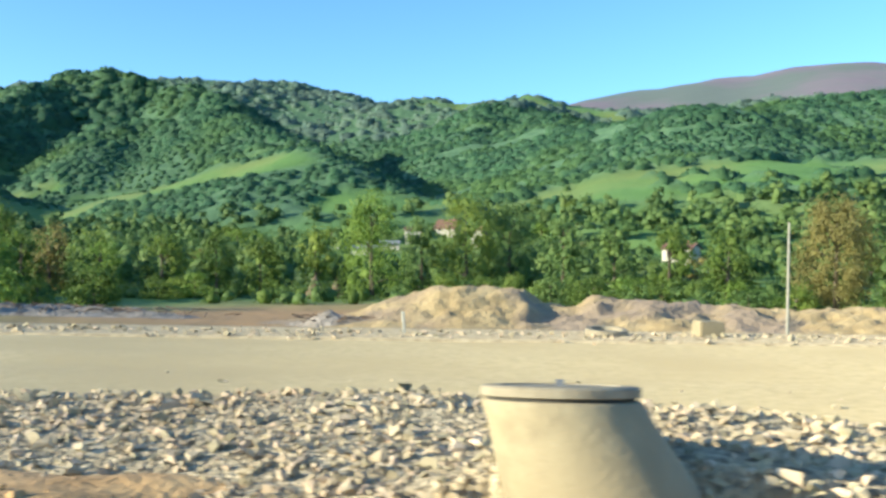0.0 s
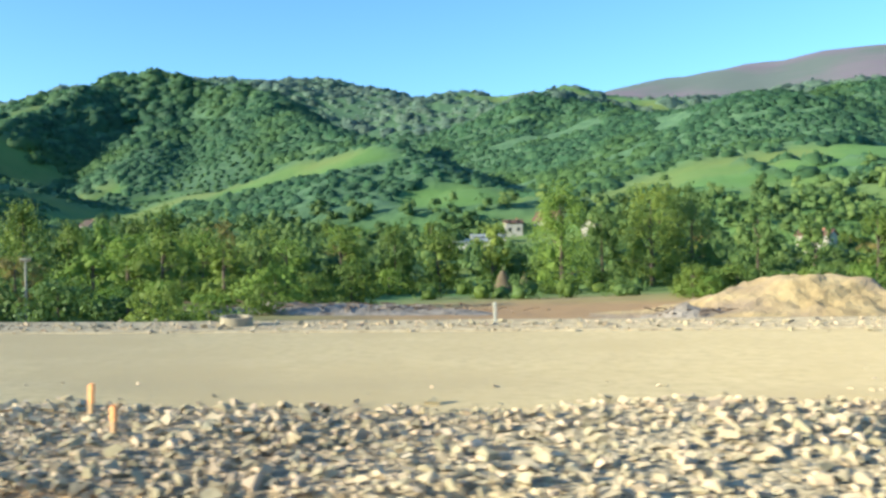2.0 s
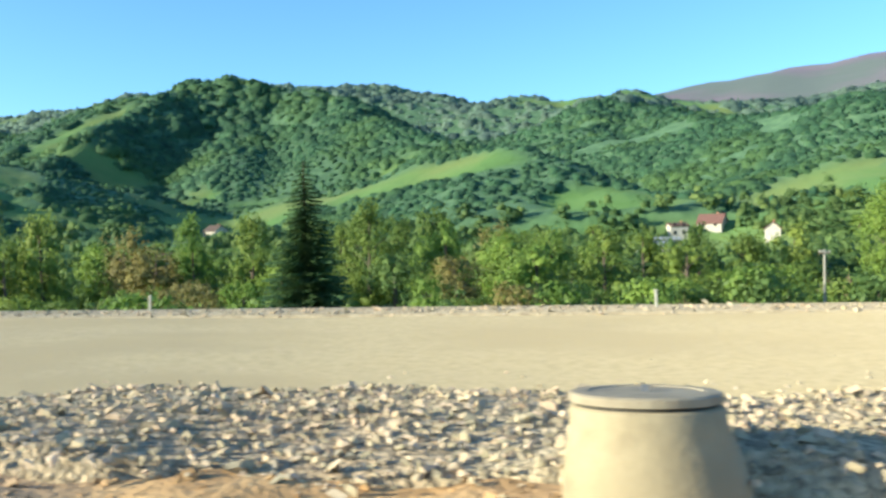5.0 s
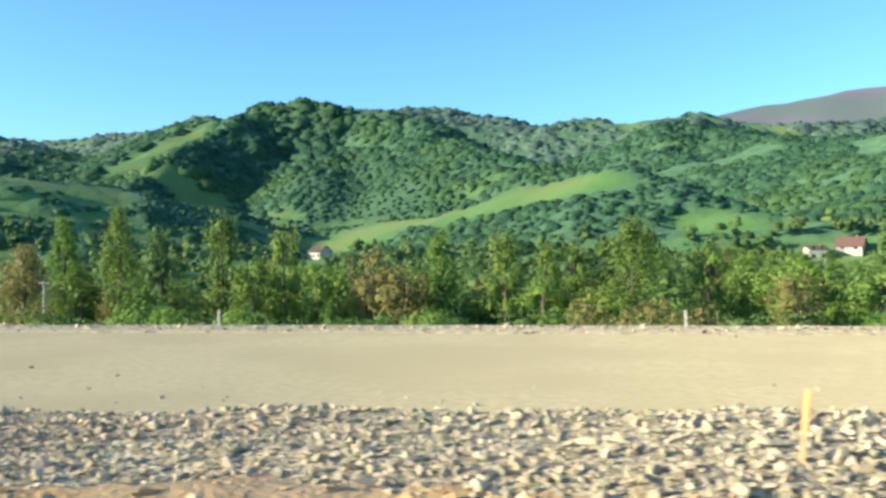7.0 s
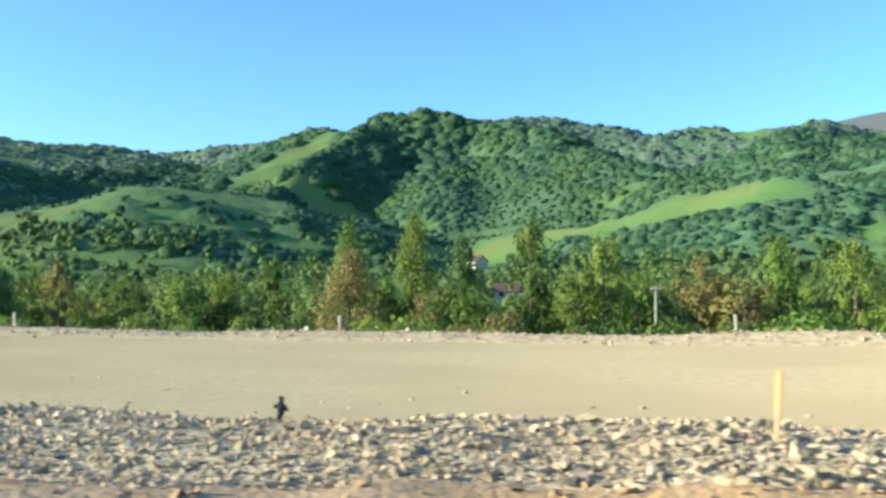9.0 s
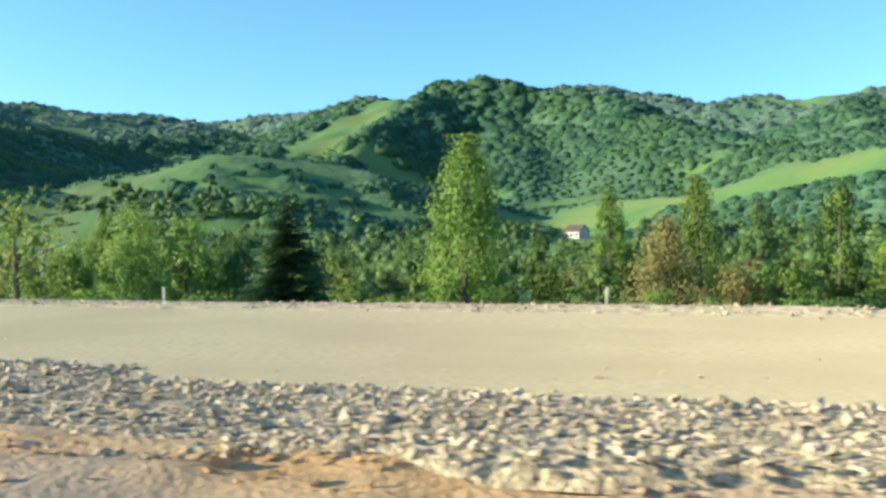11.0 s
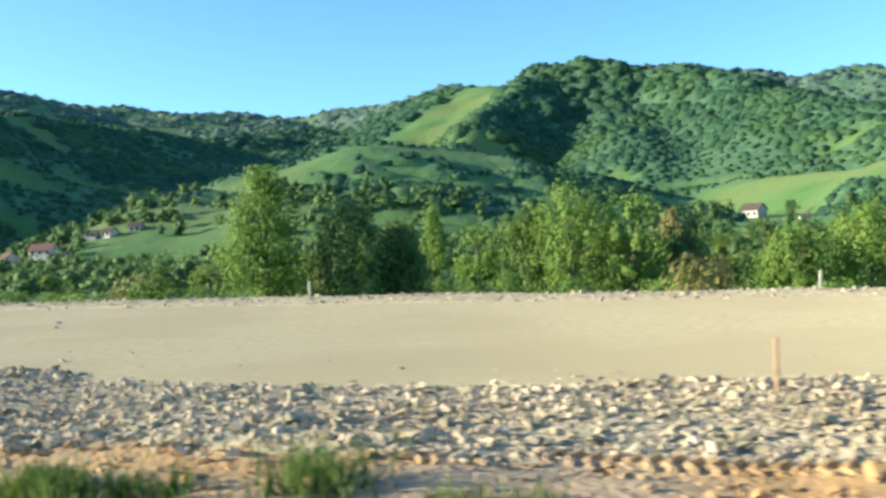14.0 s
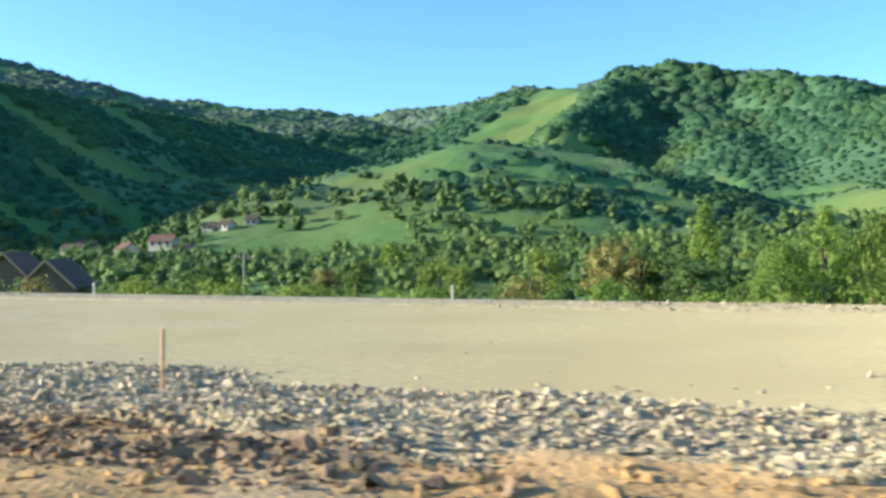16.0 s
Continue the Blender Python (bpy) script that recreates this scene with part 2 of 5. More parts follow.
def part(name, bm, mat, parent=None, label="", smooth=False):
    """Links a bmesh as one mesh object under a thing or part."""
    me = bpy.data.meshes.new(name)
    if smooth:
        for f in bm.faces:
            f.smooth = True
    bm.to_mesh(me)
    bm.free()
    me.materials.append(mat)
    ob = new(name, me)
    if parent:
        ob.parent = parent
    if label:
        ob["label"] = label
    return ob


def sheet(name, verts, faces, mat, parent=None, smooth=False, label=""):
    """A mesh object from arrays: verts (n, 3), faces (m, 3 or 4)."""
    verts, faces = np.asarray(verts, np.float32), np.asarray(faces, np.int32)
    me = bpy.data.meshes.new(name)
    me.vertices.add(len(verts))
    me.vertices.foreach_set("co", verts.ravel())
    k = faces.shape[1]
    me.loops.add(faces.size)
    me.loops.foreach_set("vertex_index", faces.ravel())
    me.polygons.add(len(faces))
    me.polygons.foreach_set("loop_start", np.arange(0, faces.size, k, dtype=np.int32))
    me.polygons.foreach_set("use_smooth", np.full(len(faces), smooth))
    me.update(calc_edges=True)
    me.validate()
    me.materials.append(mat)
    ob = new(name, me)
    if parent:
        ob.parent = parent
    if label:
        ob["label"] = label
    return ob


def grid_faces(nx, ny):
    """Quads of a grid stored row by row (ny rows of nx)."""
    i = (np.arange(ny - 1)[:, None] * nx + np.arange(nx - 1)[None, :]).ravel()
    return np.stack([i, i + 1, i + 1 + nx, i + nx], 1)


def fbm(x, y, size, octaves=4, seed=0.0):
    """Smooth noise of about -1 to 1 on arrays, by lattice values."""
    x, y = np.broadcast_arrays(np.asarray(x, float), np.asarray(y, float))
    total, amp, norm = np.zeros(x.shape), 1.0, 0.0
    for o in range(octaves):
        u, v = x / size * 2**o + 17.3 * o + seed, y / size * 2**o - 9.1 * o + seed * 1.7
        i, j = np.floor(u), np.floor(v)
        a, b = u - i, v - j
        a, b = a * a * (3 - 2 * a), b * b * (3 - 2 * b)

        def val(p, q):
            h = np.sin(p * 127.1 + q * 311.7 + o * 74.7) * 43758.5453
            return 2 * (h - np.floor(h)) - 1
        total += amp * ((val(i, j) * (1 - a) + val(i + 1, j) * a) * (1 - b) + (val(i, j + 1) * (1 - a) + val(i + 1, j + 1) * a) * b)
        norm += amp
        amp *= 0.5
    return total / norm * 1.6


def box(bm, x0, x1, y0, y1, z0, z1, m=None):
    v = [bm.verts.new((x, y, z)) for z in (z0, z1) for x, y in ((x0, y0), (x1, y0), (x1, y1), (x0, y1))]
    for f in ((3, 2, 1, 0), (4, 5, 6, 7), (0, 1, 5, 4), (1, 2, 6, 5), (2, 3, 7, 6), (3, 0, 4, 7)):
        bm.faces.new([v[i] for i in f])
    if m:
        bmesh.ops.transform(bm, matrix=m, verts=v)
    return v


def tube(bm, points, radii, sides=7):
    """A tapered tube along points."""
    rings = []
    for i, p in enumerate(points):
        p = Vector(p)
        ahead = (Vector(points[min(i + 1, len(points) - 1)]) - Vector(points[max(i - 1, 0)])).normalized()
        side = ahead.cross(Vector((0.31, 0.95, 0.05))).normalized()
        up = side.cross(ahead)
        rings.append([bm.verts.new(p + radii[i] * (math.cos(a) * side + math.sin(a) * up))
                      for a in [2 * math.pi * k / sides for k in range(sides)]])
    for a, b in zip(rings, rings[1:]):
        for k in range(sides):
            bm.faces.new((a[k], a[(k + 1) % sides], b[(k + 1) % sides], b[k]))
    bm.faces.new(rings[-1])
    bm.faces.new(rings[0][::-1])


def lathe(bm, rings, sides=32):
    """A turned solid: rings of (radius, z, shift x, shift y)."""
    made = []
    for r, z, sx, sy in rings:
        made.append([bm.verts.new((sx + r * math.cos(2 * math.pi * k / sides), sy + r * math.sin(2 * math.pi * k / sides), z)) for k in range(sides)])
    for a, b in zip(made, made[1:]):
        for k in range(sides):
            bm.faces.new((a[k], a[(k + 1) % sides], b[(k + 1) % sides], b[k]))
    bm.faces.new(made[-1])
    bm.faces.new(made[0][::-1])


# ---- terrain ----
FAR_EDGE_X, FAR_EDGE_Y = [-420, -300, -120, -75, -40, 20, 120], [19.0, 19.0, 19.3, 18.2, 15.8, 14.6, 14.2]


def far_edge(x):
    return np.interp(x, FAR_EDGE_X, FAR_EDGE_Y)


# crest lines (x, y, z), side slope, rounding
CRESTS = [
    ([(-478, 930, 175), (-428, 904, 179), (-381, 890, 161), (-335, 870, 146)], 1.15, 12),
    ([(-335, 870, 146), (-271, 800, 118)], 0.95, 20),
    ([(-271, 800, 118), (-240, 750, 98), (-194, 700, 78), (-146, 620, 58), (-118, 540, 42)], 0.72, 26),
    ([(-395, 880, 150), (-376, 820, 112), (-362, 760, 84), (-345, 700, 60), (-334, 660, 36)], 0.62, 16),
    ([(-428, 904, 176), (-463, 880, 160), (-478, 830, 140), (-484, 780, 119), (-484, 720, 97), (-484, 660, 70)], 0.85, 8),
    ([(-478, 930, 175), (-516, 960, 167), (-575, 1050, 175)], 0.8, 15),
    ([(-575, 1050, 175), (-678, 1200, 203), (-880, 1450, 230), (-1117, 1650, 264), (-1302, 1753, 276), (-1700, 1900, 330)], 0.45, 30),
    ([(-524, 385, 24), (-516, 410, 32), (-502, 440, 42), (-468, 468, 54), (-432, 500, 50), (-385, 550, 36)], 0.40, 22),
    ([(20, 330, 4), (44, 440, 23), (81, 540, 46), (122, 640, 79), (201, 720, 104), (286, 760, 113), (420, 800, 120), (700, 860, 150)], 0.42, 35),
    ([(98, 470, 36), (170, 480, 38), (260, 520, 44), (380, 560, 60)], 0.30, 40),
    ([(-640, 1500, 258), (-560, 1480, 262), (-472, 1450, 247), (-410, 1500, 257), (-322, 1450, 231), (-210, 1382, 205), (-71, 1378, 208), (-1, 1378, 212), (92, 1400, 198), (235, 1450, 200), (600, 1500, 230), (1100, 1500, 250)], 0.42, 40),
    ([(-900, 1190, 172), (-971, 1095, 184), (-1050, 1015, 187), (-1128, 937, 193), (-1185, 880, 203), (-1251, 814, 219), (-1456, 605, 284), (-1774, 292, 350)], 0.275, 40, 720),
    ([(-292, 598, 15), (-270, 575, 24), (-250, 552, 27), (-215, 500, 25), (-194, 480, 27), (-158, 476, 37), (-116, 458, 43), (-92, 440, 33), (-70, 445, 22)], 0.55, 11),
    ([(-84, 394, 10), (-63, 397, 16.5), (-44, 396, 11)], 0.46, 12),
    ([(-345, 665, 28), (-314, 628, 24), (-272, 626, 30), (-235, 610, 32)], 0.5, 9),
    ([(-1, 1378, 212), (-40, 1150, 165), (-60, 980, 118), (-50, 820, 80), (-20, 700, 52)], 0.50, 25),
    ([(122, 640, 79), (60, 760, 90), (30, 900, 110), (20, 1100, 150)], 0.45, 30),
]
FLOOR_Y = [-60, 20, 26, 32, 60, 90, 170, 200, 260, 320, 370, 450, 600, 800, 1200, 1700, 3000, 4200]
FLOOR_Z = [-0.3, -0.3, -0.3, -0.3, 0, 0, -10, -9.5, -7, -3, 1, 5, 14, 24, 50, 90, 200, 320]


def crest_height(x, y, pts, slope, rounding, bend=1e6):
    best = np.full(x.shape, -1e9)
    for (ax, ay, az), (bx, by, bz) in zip(pts, pts[1:]):
        dx, dy = bx - ax, by - ay
        k = np.clip(((x - ax) * dx + (y - ay) * dy) / (dx * dx + dy * dy), 0, 1)
        d = np.hypot(x - ax - k * dx, y - ay - k * dy)
        best = np.maximum(best, az + k * (bz - az) - slope * (np.sqrt(d * d + rounding**2) - rounding) - 0.4 * np.maximum(0, d - bend))
    return best


def terrain(x, y):
    x, y = np.broadcast_arrays(np.asarray(x, float), np.asarray(y, float))
    d = y - far_edge(x)
    near = np.interp(d, [1.2, 2.6, 8, 30, 60, 90, 150], [-0.45, -1.2, -4.0, -4.6, -6.6, -7.8, -10])
    far = np.interp(y, FLOOR_Y, FLOOR_Z)
    h = np.where(y < 170, near, far)
    hill = np.zeros(x.shape) - 40
    for crest in CRESTS:
        hill = np.logaddexp(hill / 5, crest_height(x, y, *crest) / 5) * 5
    lift = np.clip((hill - h) / 30, 0, 1)
    rough = np.interp(hill, [45, 100], [2.2, 7.0]) * fbm(x, y, 130, 4, 3.0) * lift + np.interp(hill, [45, 100], [1.2, 4.2]) * fbm(x, y, 55, 3, 8.0) * lift
    h = np.where(hill > h, np.logaddexp(h / 4, (hill + rough + np.interp(hill, [50, 90], [1.0, -3.0])) / 4) * 4, h)
    h = h + np.clip((y - 60) / 60, 0, 1) * 0.8 * fbm(x, y, 40, 3, 5.0)
    return h


# open grass: centre x, y, half-lengths, turn
MEADOWS = [(-160, 453, 56, 19, -16), (-270, 514, 70, 52, -53), (-252, 415, 24, 48, -5), (-206, 476, 30, 10, -42), (-292, 620, 36, 8, -4), (-63, 388, 27, 19, 0), (92, 415, 105, 42, 18), (175, 455, 80, 36, 15),
           (-452, 440, 92, 44, 40), (-408, 420, 40, 26, 20), (-572, 900, 72, 80, 20), (-552, 1000, 60, 90, 35), (-468, 316, 28, 24, 60), (-395, 352, 50, 6, 15),
           (10, 1330, 130, 60, 0), (-345, 520, 60, 14, 20), (-330, 430, 50, 12, 10), (-452, 690, 60, 26, 15), (-390, 630, 60, 22, 20),
           (-640, 385, 60, 10, 10), (-600, 352, 50, 8, -5), (-700, 420, 60, 12, 15), (-585, 425, 40, 10, 20), (-660, 332, 40, 8, 0), (-760, 480, 60, 12, 10), (-630, 470, 50, 10, 10), (-820, 560, 60, 14, 20),
           (-200, 640, 24, 8, 20), (-90, 320, 40, 12, 0), (-250, 300, 40, 10, 0), (-120, 1330, 40, 14, 20)]


def meadow(x, y):
    best = np.zeros(np.shape(x))
    wob = 0.25 * fbm(x, y, 35, 3, 2.0)
    for cx, cy, a, b, turn in MEADOWS:
        c, s = math.cos(radians(turn)), math.sin(radians(turn))
        u, v = ((x - cx) * c + (y - cy) * s) / a, (-(x - cx) * s + (y - cy) * c) / b
        best = np.maximum(best, np.clip((1.15 - np.hypot(u, v) + wob) / 0.25, 0, 1))
    terrace = np.hypot(x + 450, y - 435) < 110          # hedges along the terraces of the round hill
    level = terrain(x, y) + 2.0 * fbm(x, y, 30, 2, 5.0)
    hedge = np.min([np.abs(level - q) for q in (24, 32.5, 41)], axis=0)
    u, v = (x + 500) * 0.68 + (y - 440) * 0.73, -(x + 500) * 0.73 + (y - 440) * 0.68
    best = np.where((np.abs(v - 9) < 4) & (u > -35) & (u < 95), 0.0, best)     # hedge behind its crest
    banks = np.min([np.abs(level - q) for q in (13, 21, 29, 37)], axis=0)      # hedges along the banks of the eastern meadow
    best = np.where((x > 0) & (y < 560) & (banks < 0.6) & (fbm(x, y, 40, 2, 3.0) > -0.05), 0.0, best)
    best = np.where((y > 560) & (y < 720) & (x < -330) & (fbm(x, y, 16, 2, 5.0) > 0.45), 0.0, best)   # bushes scattered in the hollow
    return np.where(terrace & (hedge < 0.9) & (fbm(x, y, 25, 2, 9.0) > -0.25), 0.0, best)


gx = np.concatenate([np.arange(-2000, -700, 22.0), np.arange(-700, 420, 7.0), np.arange(420, 1500, 24.0)])
gy = np.concatenate([np.array([-2400.0, -1200, -600, -250, -120]), np.arange(-60, 11, 10.0), np.arange(11, 34, 0.8), np.arange(34, 60, 3.0), np.arange(60, 260, 6.0), np.arange(260, 1000, 7.0),
                     np.arange(1000, 1800, 16.0), np.arange(1800, 2300, 60.0)])
GX, GY = np.meshgrid(gx, gy)
# mask cut west of x -700: lighter ground colour stands in for haze
woods_mask = np.clip((GY - np.where(GX < -600, 285, 345)) / 25, 0, 1) * (1 - meadow(GX, GY)) * np.interp(GX, [-800, -700], [0.35, 1.0])
GZ = terrain(GX, GY) + woods_mask * (4.4 + 1.2 * fbm(GX, GY, 22, 3, 6.0))       # closed canopy over the woods
ground = sheet("ground", np.stack([GX.ravel(), GY.ravel(), GZ.ravel()], 1), grid_faces(len(gx), len(gy)), HILL, smooth=True)
tagged(ground, "green valley floor and grassy hillsides", "ground", kind="structure")
attr = ground.data.attributes.new("woods", "FLOAT", "POINT")
attr.data.foreach_set("value", woods_mask.ravel().astype(np.float32))
attr = ground.data.attributes.new("soil", "FLOAT", "POINT")
field = np.clip(1.7 - np.hypot((GX + 22) / 36, (GY - 98) / 32) + 0.3 * fbm(GX, GY, 12, 3, 1.0), 0, 1)
soil_mask = np.maximum(field, np.clip((30 - (GY - far_edge(GX))) / 20, 0, 1) * 0.7 * (GY < 60))
attr.data.foreach_set("value", soil_mask.ravel().astype(np.float32))


def ground_z(x, y):
    """Height of the ground sheet at points."""
    x, y = np.asarray(x, float), np.asarray(y, float)
    i = np.clip(np.searchsorted(gx, x) - 1, 0, len(gx) - 2)
    j = np.clip(np.searchsorted(gy, y) - 1, 0, len(gy) - 2)
    a, b = (x - gx[i]) / (gx[i + 1] - gx[i]), (y - gy[j]) / (gy[j + 1] - gy[j])
    return (GZ[j, i] * (1 - a) + GZ[j, i + 1] * a) * (1 - b) + (GZ[j + 1, i] * (1 - a) + GZ[j + 1, i + 1] * a) * b


# distant mountain
mx, my = np.arange(-3000, 3300, 60.0), np.arange(2250, 4300, 60.0)
MX, MY = np.meshgrid(mx, my)
MZ = crest_height(MX, MY, [(-3000, 3200, 300), (-400, 3100, 330), (60, 3000, 352), (233, 3000, 436), (396, 3000, 487), (575, 3000, 506), (805, 3000, 507), (892, 3000, 542), (1014, 3000, 560),
                           (1200, 3000, 556), (1700, 3050, 600), (3200, 3200, 600)], 0.32, 60) + 18 * fbm(MX, MY, 350, 4, 6.0)
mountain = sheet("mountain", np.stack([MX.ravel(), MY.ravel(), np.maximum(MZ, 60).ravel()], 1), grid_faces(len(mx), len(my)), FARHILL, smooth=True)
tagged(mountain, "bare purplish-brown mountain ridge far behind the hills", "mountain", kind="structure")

# ---- woods on the hillsides ----


def blob_template():
    bm = bmesh.new()
    bmesh.ops.create_icosphere(bm, subdivisions=2, radius=1.0)
    bm.verts.ensure_lookup_table()
    keep = [f for f in bm.faces if f.calc_center_median().z < -0.3]
    bmesh.ops.delete(bm, geom=keep, context="FACES")
    loose = [v for v in bm.verts if not v.link_faces]
    bmesh.ops.delete(bm, geom=loose, context="VERTS")
    bm.verts.index_update()
    v = np.array([p.co[:] for p in bm.verts])
    f = np.array([[p.index for p in q.verts] for q in bm.faces])
    bm.free()
    return v, f


def give_tone(ob, values):
    attr = ob.data.attributes.new("tone", "FLOAT", "POINT")
    attr.data.foreach_set("value", np.asarray(values, np.float32))


def hillside_woods(name, mat, box_, spacing, radius, label, sub, sprays=8):
    """Tree crowns of many lumps on the wooded slopes, one mesh; young woods have small, close crowns."""
    x0, x1, y0, y1 = box_
    xs, ys = np.meshgrid(np.arange(x0, x1, spacing), np.arange(y0, y1, spacing))
    xs, ys = xs.ravel() + rng.uniform(-.7, .7, xs.size) * spacing, ys.ravel() + rng.uniform(-.7, .7, ys.size) * spacing
    keep = (meadow(xs, ys) < 0.3) & (fbm(xs, ys, 60, 2, 4.0) > np.interp(ys, [365, 400], [-0.6, -0.9]))
    keep &= (xs > -330 - ys * 1.3) & (xs < 0 + ys * 0.46) & (xs > x0 - 1e-9)
    if y1 > 780:                                     # none on slopes turned away from the valley
        seen = np.zeros(len(xs), bool)
        k = np.linspace(0.3, 0.97, 40)[:, None]
        for ex in (-300, -200, -100, 0):
            line = 1.5 + (ground_z(xs, ys) + 7 - 1.5)[None] * k
            seen |= np.all(ground_z(ex + (xs - ex)[None] * k, ys[None] * k) < line + 3, axis=0)
        keep &= seen
    xs, ys = xs[keep], ys[keep]
    tv, tf = sub
    m = len(xs)
    young = np.clip((fbm(xs, ys, 110, 3, 13.0) - 0.05) / 0.3, 0, 1)
    r = 1.42 * radius * np.clip(np.exp(rng.normal(-0.08, 0.30, m)), 0.5, 1.8) * (1 + 0.25 * fbm(xs, ys, 70, 2, 1.0)) * (1 - 0.5 * young)
    tall = rng.uniform(0.65, 1.0, m)
    zc = ground_z(xs, ys) - 0.60 * r * tall + 0.8 * young
    # heart of each crown
    lump = np.clip(1 + 0.13 * rng.standard_normal((m, len(tv))), 0.7, 1.3)
    v = tv[None] * lump[..., None] * 0.92
    V1 = np.stack([v[..., 0] * r[:, None] + xs[:, None], v[..., 1] * r[:, None] + ys[:, None], v[..., 2] * (r * tall)[:, None] + zc[:, None]], -1).reshape(-1, 3)
    F1 = (tf[None] + (np.arange(m) * len(tv))[:, None, None]).reshape(-1, 3)
    # sprays of leaves lying on it
    d = rng.standard_normal((m, sprays, 3))
    d[..., 2] = np.abs(d[..., 2]) + 0.25
    d /= np.linalg.norm(d, axis=-1, keepdims=True)
    reach = (r[:, None] * rng.uniform(0.84, 1.08, (m, sprays)))[..., None]
    at = d * reach * np.stack([np.ones(m), np.ones(m), tall], -1)[:, None, :] + np.stack([xs, ys, zc], -1)[:, None, :]
    nrm = d + 0.32 * rng.standard_normal(d.shape)
    nrm /= np.linalg.norm(nrm, axis=-1, keepdims=True)
    u = np.cross(nrm, rng.standard_normal(d.shape))
    u /= np.linalg.norm(u, axis=-1, keepdims=True)
    w = np.cross(nrm, u)
    half = (r[:, None] * rng.uniform(0.14, 0.30, (m, sprays)))[..., None]
    V2 = np.stack([at - u * half, at - w * half * rng.uniform(0.5, 1, half.shape), at + u * half, at + w * half * rng.uniform(0.5, 1, half.shape)], 2).reshape(-1, 3)
    q = np.arange(len(V2)).reshape(-1, 4) + len(V1)
    V = np.concatenate([V1, V2])
    F = np.concatenate([F1, q[:, [0, 1, 2]], q[:, [0, 2, 3]]])
    ob = sheet(name, V, F, mat, smooth=True)
    own = np.clip(0.5 + 0.22 * rng.standard_normal(m), 0, 1)
    give_tone(ob, np.concatenate([np.repeat(own, len(tv)), np.clip(np.repeat(own, sprays * 4) + np.repeat(rng.normal(0, 0.1, m * sprays), 4), 0, 1)]))
    return tagged(ob, label, "woods", kind="stuff")


BLOB = blob_template()


def small_blob():
    bm = bmesh.new()
    bmesh.ops.create_icosphere(bm, subdivisions=1, radius=1.0)
    bm.verts.index_update()
    v = np.array([p.co[:] for p in bm.verts])
    f = np.array([[p.index for p in q.verts] for q in bm.faces])
    bm.free()
    return v, f


SMALL = small_blob()
hillside_woods("hillside_woods", FOREST, (-820, 330, 365, 560), 4.7, 3.4, "dense green deciduous woods on the nearer hillsides", BLOB)
hillside_woods("corner_woods", FOREST, (-900, -590, 295, 365), 4.9, 3.4, "dense green deciduous woods at the corner of the valley", BLOB)
hillside_woods("slope_woods", FOREST, (-820, 400, 560, 780), 5.9, 4.2, "dense green deciduous woods on the middle slopes", BLOB)
hillside_woods("upper_woods", FOREST, (-820, 460, 780, 1150), 8.4, 5.8, "dense green woods on the upper slopes", BLOB)
# far slopes and ridges take the leaf colour with the haze painted in
hillside_woods("side_woods", FOREST_HAZED, (-1500, -800, 300, 1150), 14.5, 6.4, "woods on the far side slope, pale haze painted into their green", BLOB, 8)
hillside_woods("ridge_woods", FOREST_HAZED, (-1900, 700, 1150, 1850), 15.5, 8.6, "woods along the far ridges, bluish haze painted into their green", BLOB, 7)

# ---- road and verge ----
NEAR_X = [-420, -287, -269, -257, -250, -241, -231, -222, -213, -162, -154, -145, -126, -108, -67, -58, -50, -43, -32, -16, 0, 120]
NEAR_Y = [8.3, 8.2, 8.7, 8.3, 8.3, 9.7, 8.9, 9.5, 9.1, 8.6, 8.5, 9.0, 8.7, 8.3, 8.4, 8.1, 7.6, 7.5, 7.2, 7.5, 7.6, 7.4]
DIRT_X = [-420, -300, -286, -277, -268, -260, -250, -246, -240, -230, -221, -213, -205, -165, -155, -149, -144, -136, -119, -110, -102, -66, -58, -50, -30, -24, -18, 120]
DIRT_Y = [5.8, 5.9, 5.7, 6.2, 6.2, 5.4, 5.2, 6.0, 6.5, 5.4, 6.2, 6.4, 5.9, 5.0, 5.4, 7.3, 7.1, 6.1, 5.7, 5.9, 5.5, 5.0, 5.7, 4.8, 4.8, 5.2, 4.7, 4.7]


def near_edge(x):
    return np.interp(x, NEAR_X, NEAR_Y) + 0.18 * fbm(x, x * 0, 3.0, 3, 2.2) - 1.3 * np.exp(-((x + 275.2) / 1.1) ** 2)     # a tongue of sand at x -275


def dirt_edge(x):
    return np.interp(x, DIRT_X, DIRT_Y) + 0.22 * fbm(x, x * 0, 1.6, 3, 7.7)


def strip(x, t, lo, hi, height, mat, name, skirt=0.35):
    """A strip of ground between two edge lines, with its sides turned down."""
    X, T = np.meshgrid(x, t)
    Y = lo(X) + T * (hi(X) - lo(X))
    Z = height(X, Y, T)
    Z[0] -= skirt
    Z[-1] -= skirt
    return sheet(name, np.stack([X.ravel(), Y.ravel(), Z.ravel()], 1), grid_faces(len(x), len(t)), mat, smooth=True)


def crossfall(x, y):
    """The road leans down to its far side, most along its first stretch."""
    return -0.24 * np.clip((y - 8) / 7, 0, 1.1) * np.interp(x, [-128, -110, -66, -44], [0, 0.3, 0.4, 1])


def road_z(x, y):
    return 0.012 * fbm(x, y, 2.2, 3, 1.0) + 0.02 * fbm(x * 0.15, y, 1.3, 2, 3.0) + crossfall(x, y)


road = strip(np.arange(-420, 120, 1.0), np.linspace(0, 1, 44), lambda x: near_edge(x) - 1.6, lambda x: far_edge(x) + 0.6,
             lambda x, y, t: road_z(x, y), ROAD, "road")
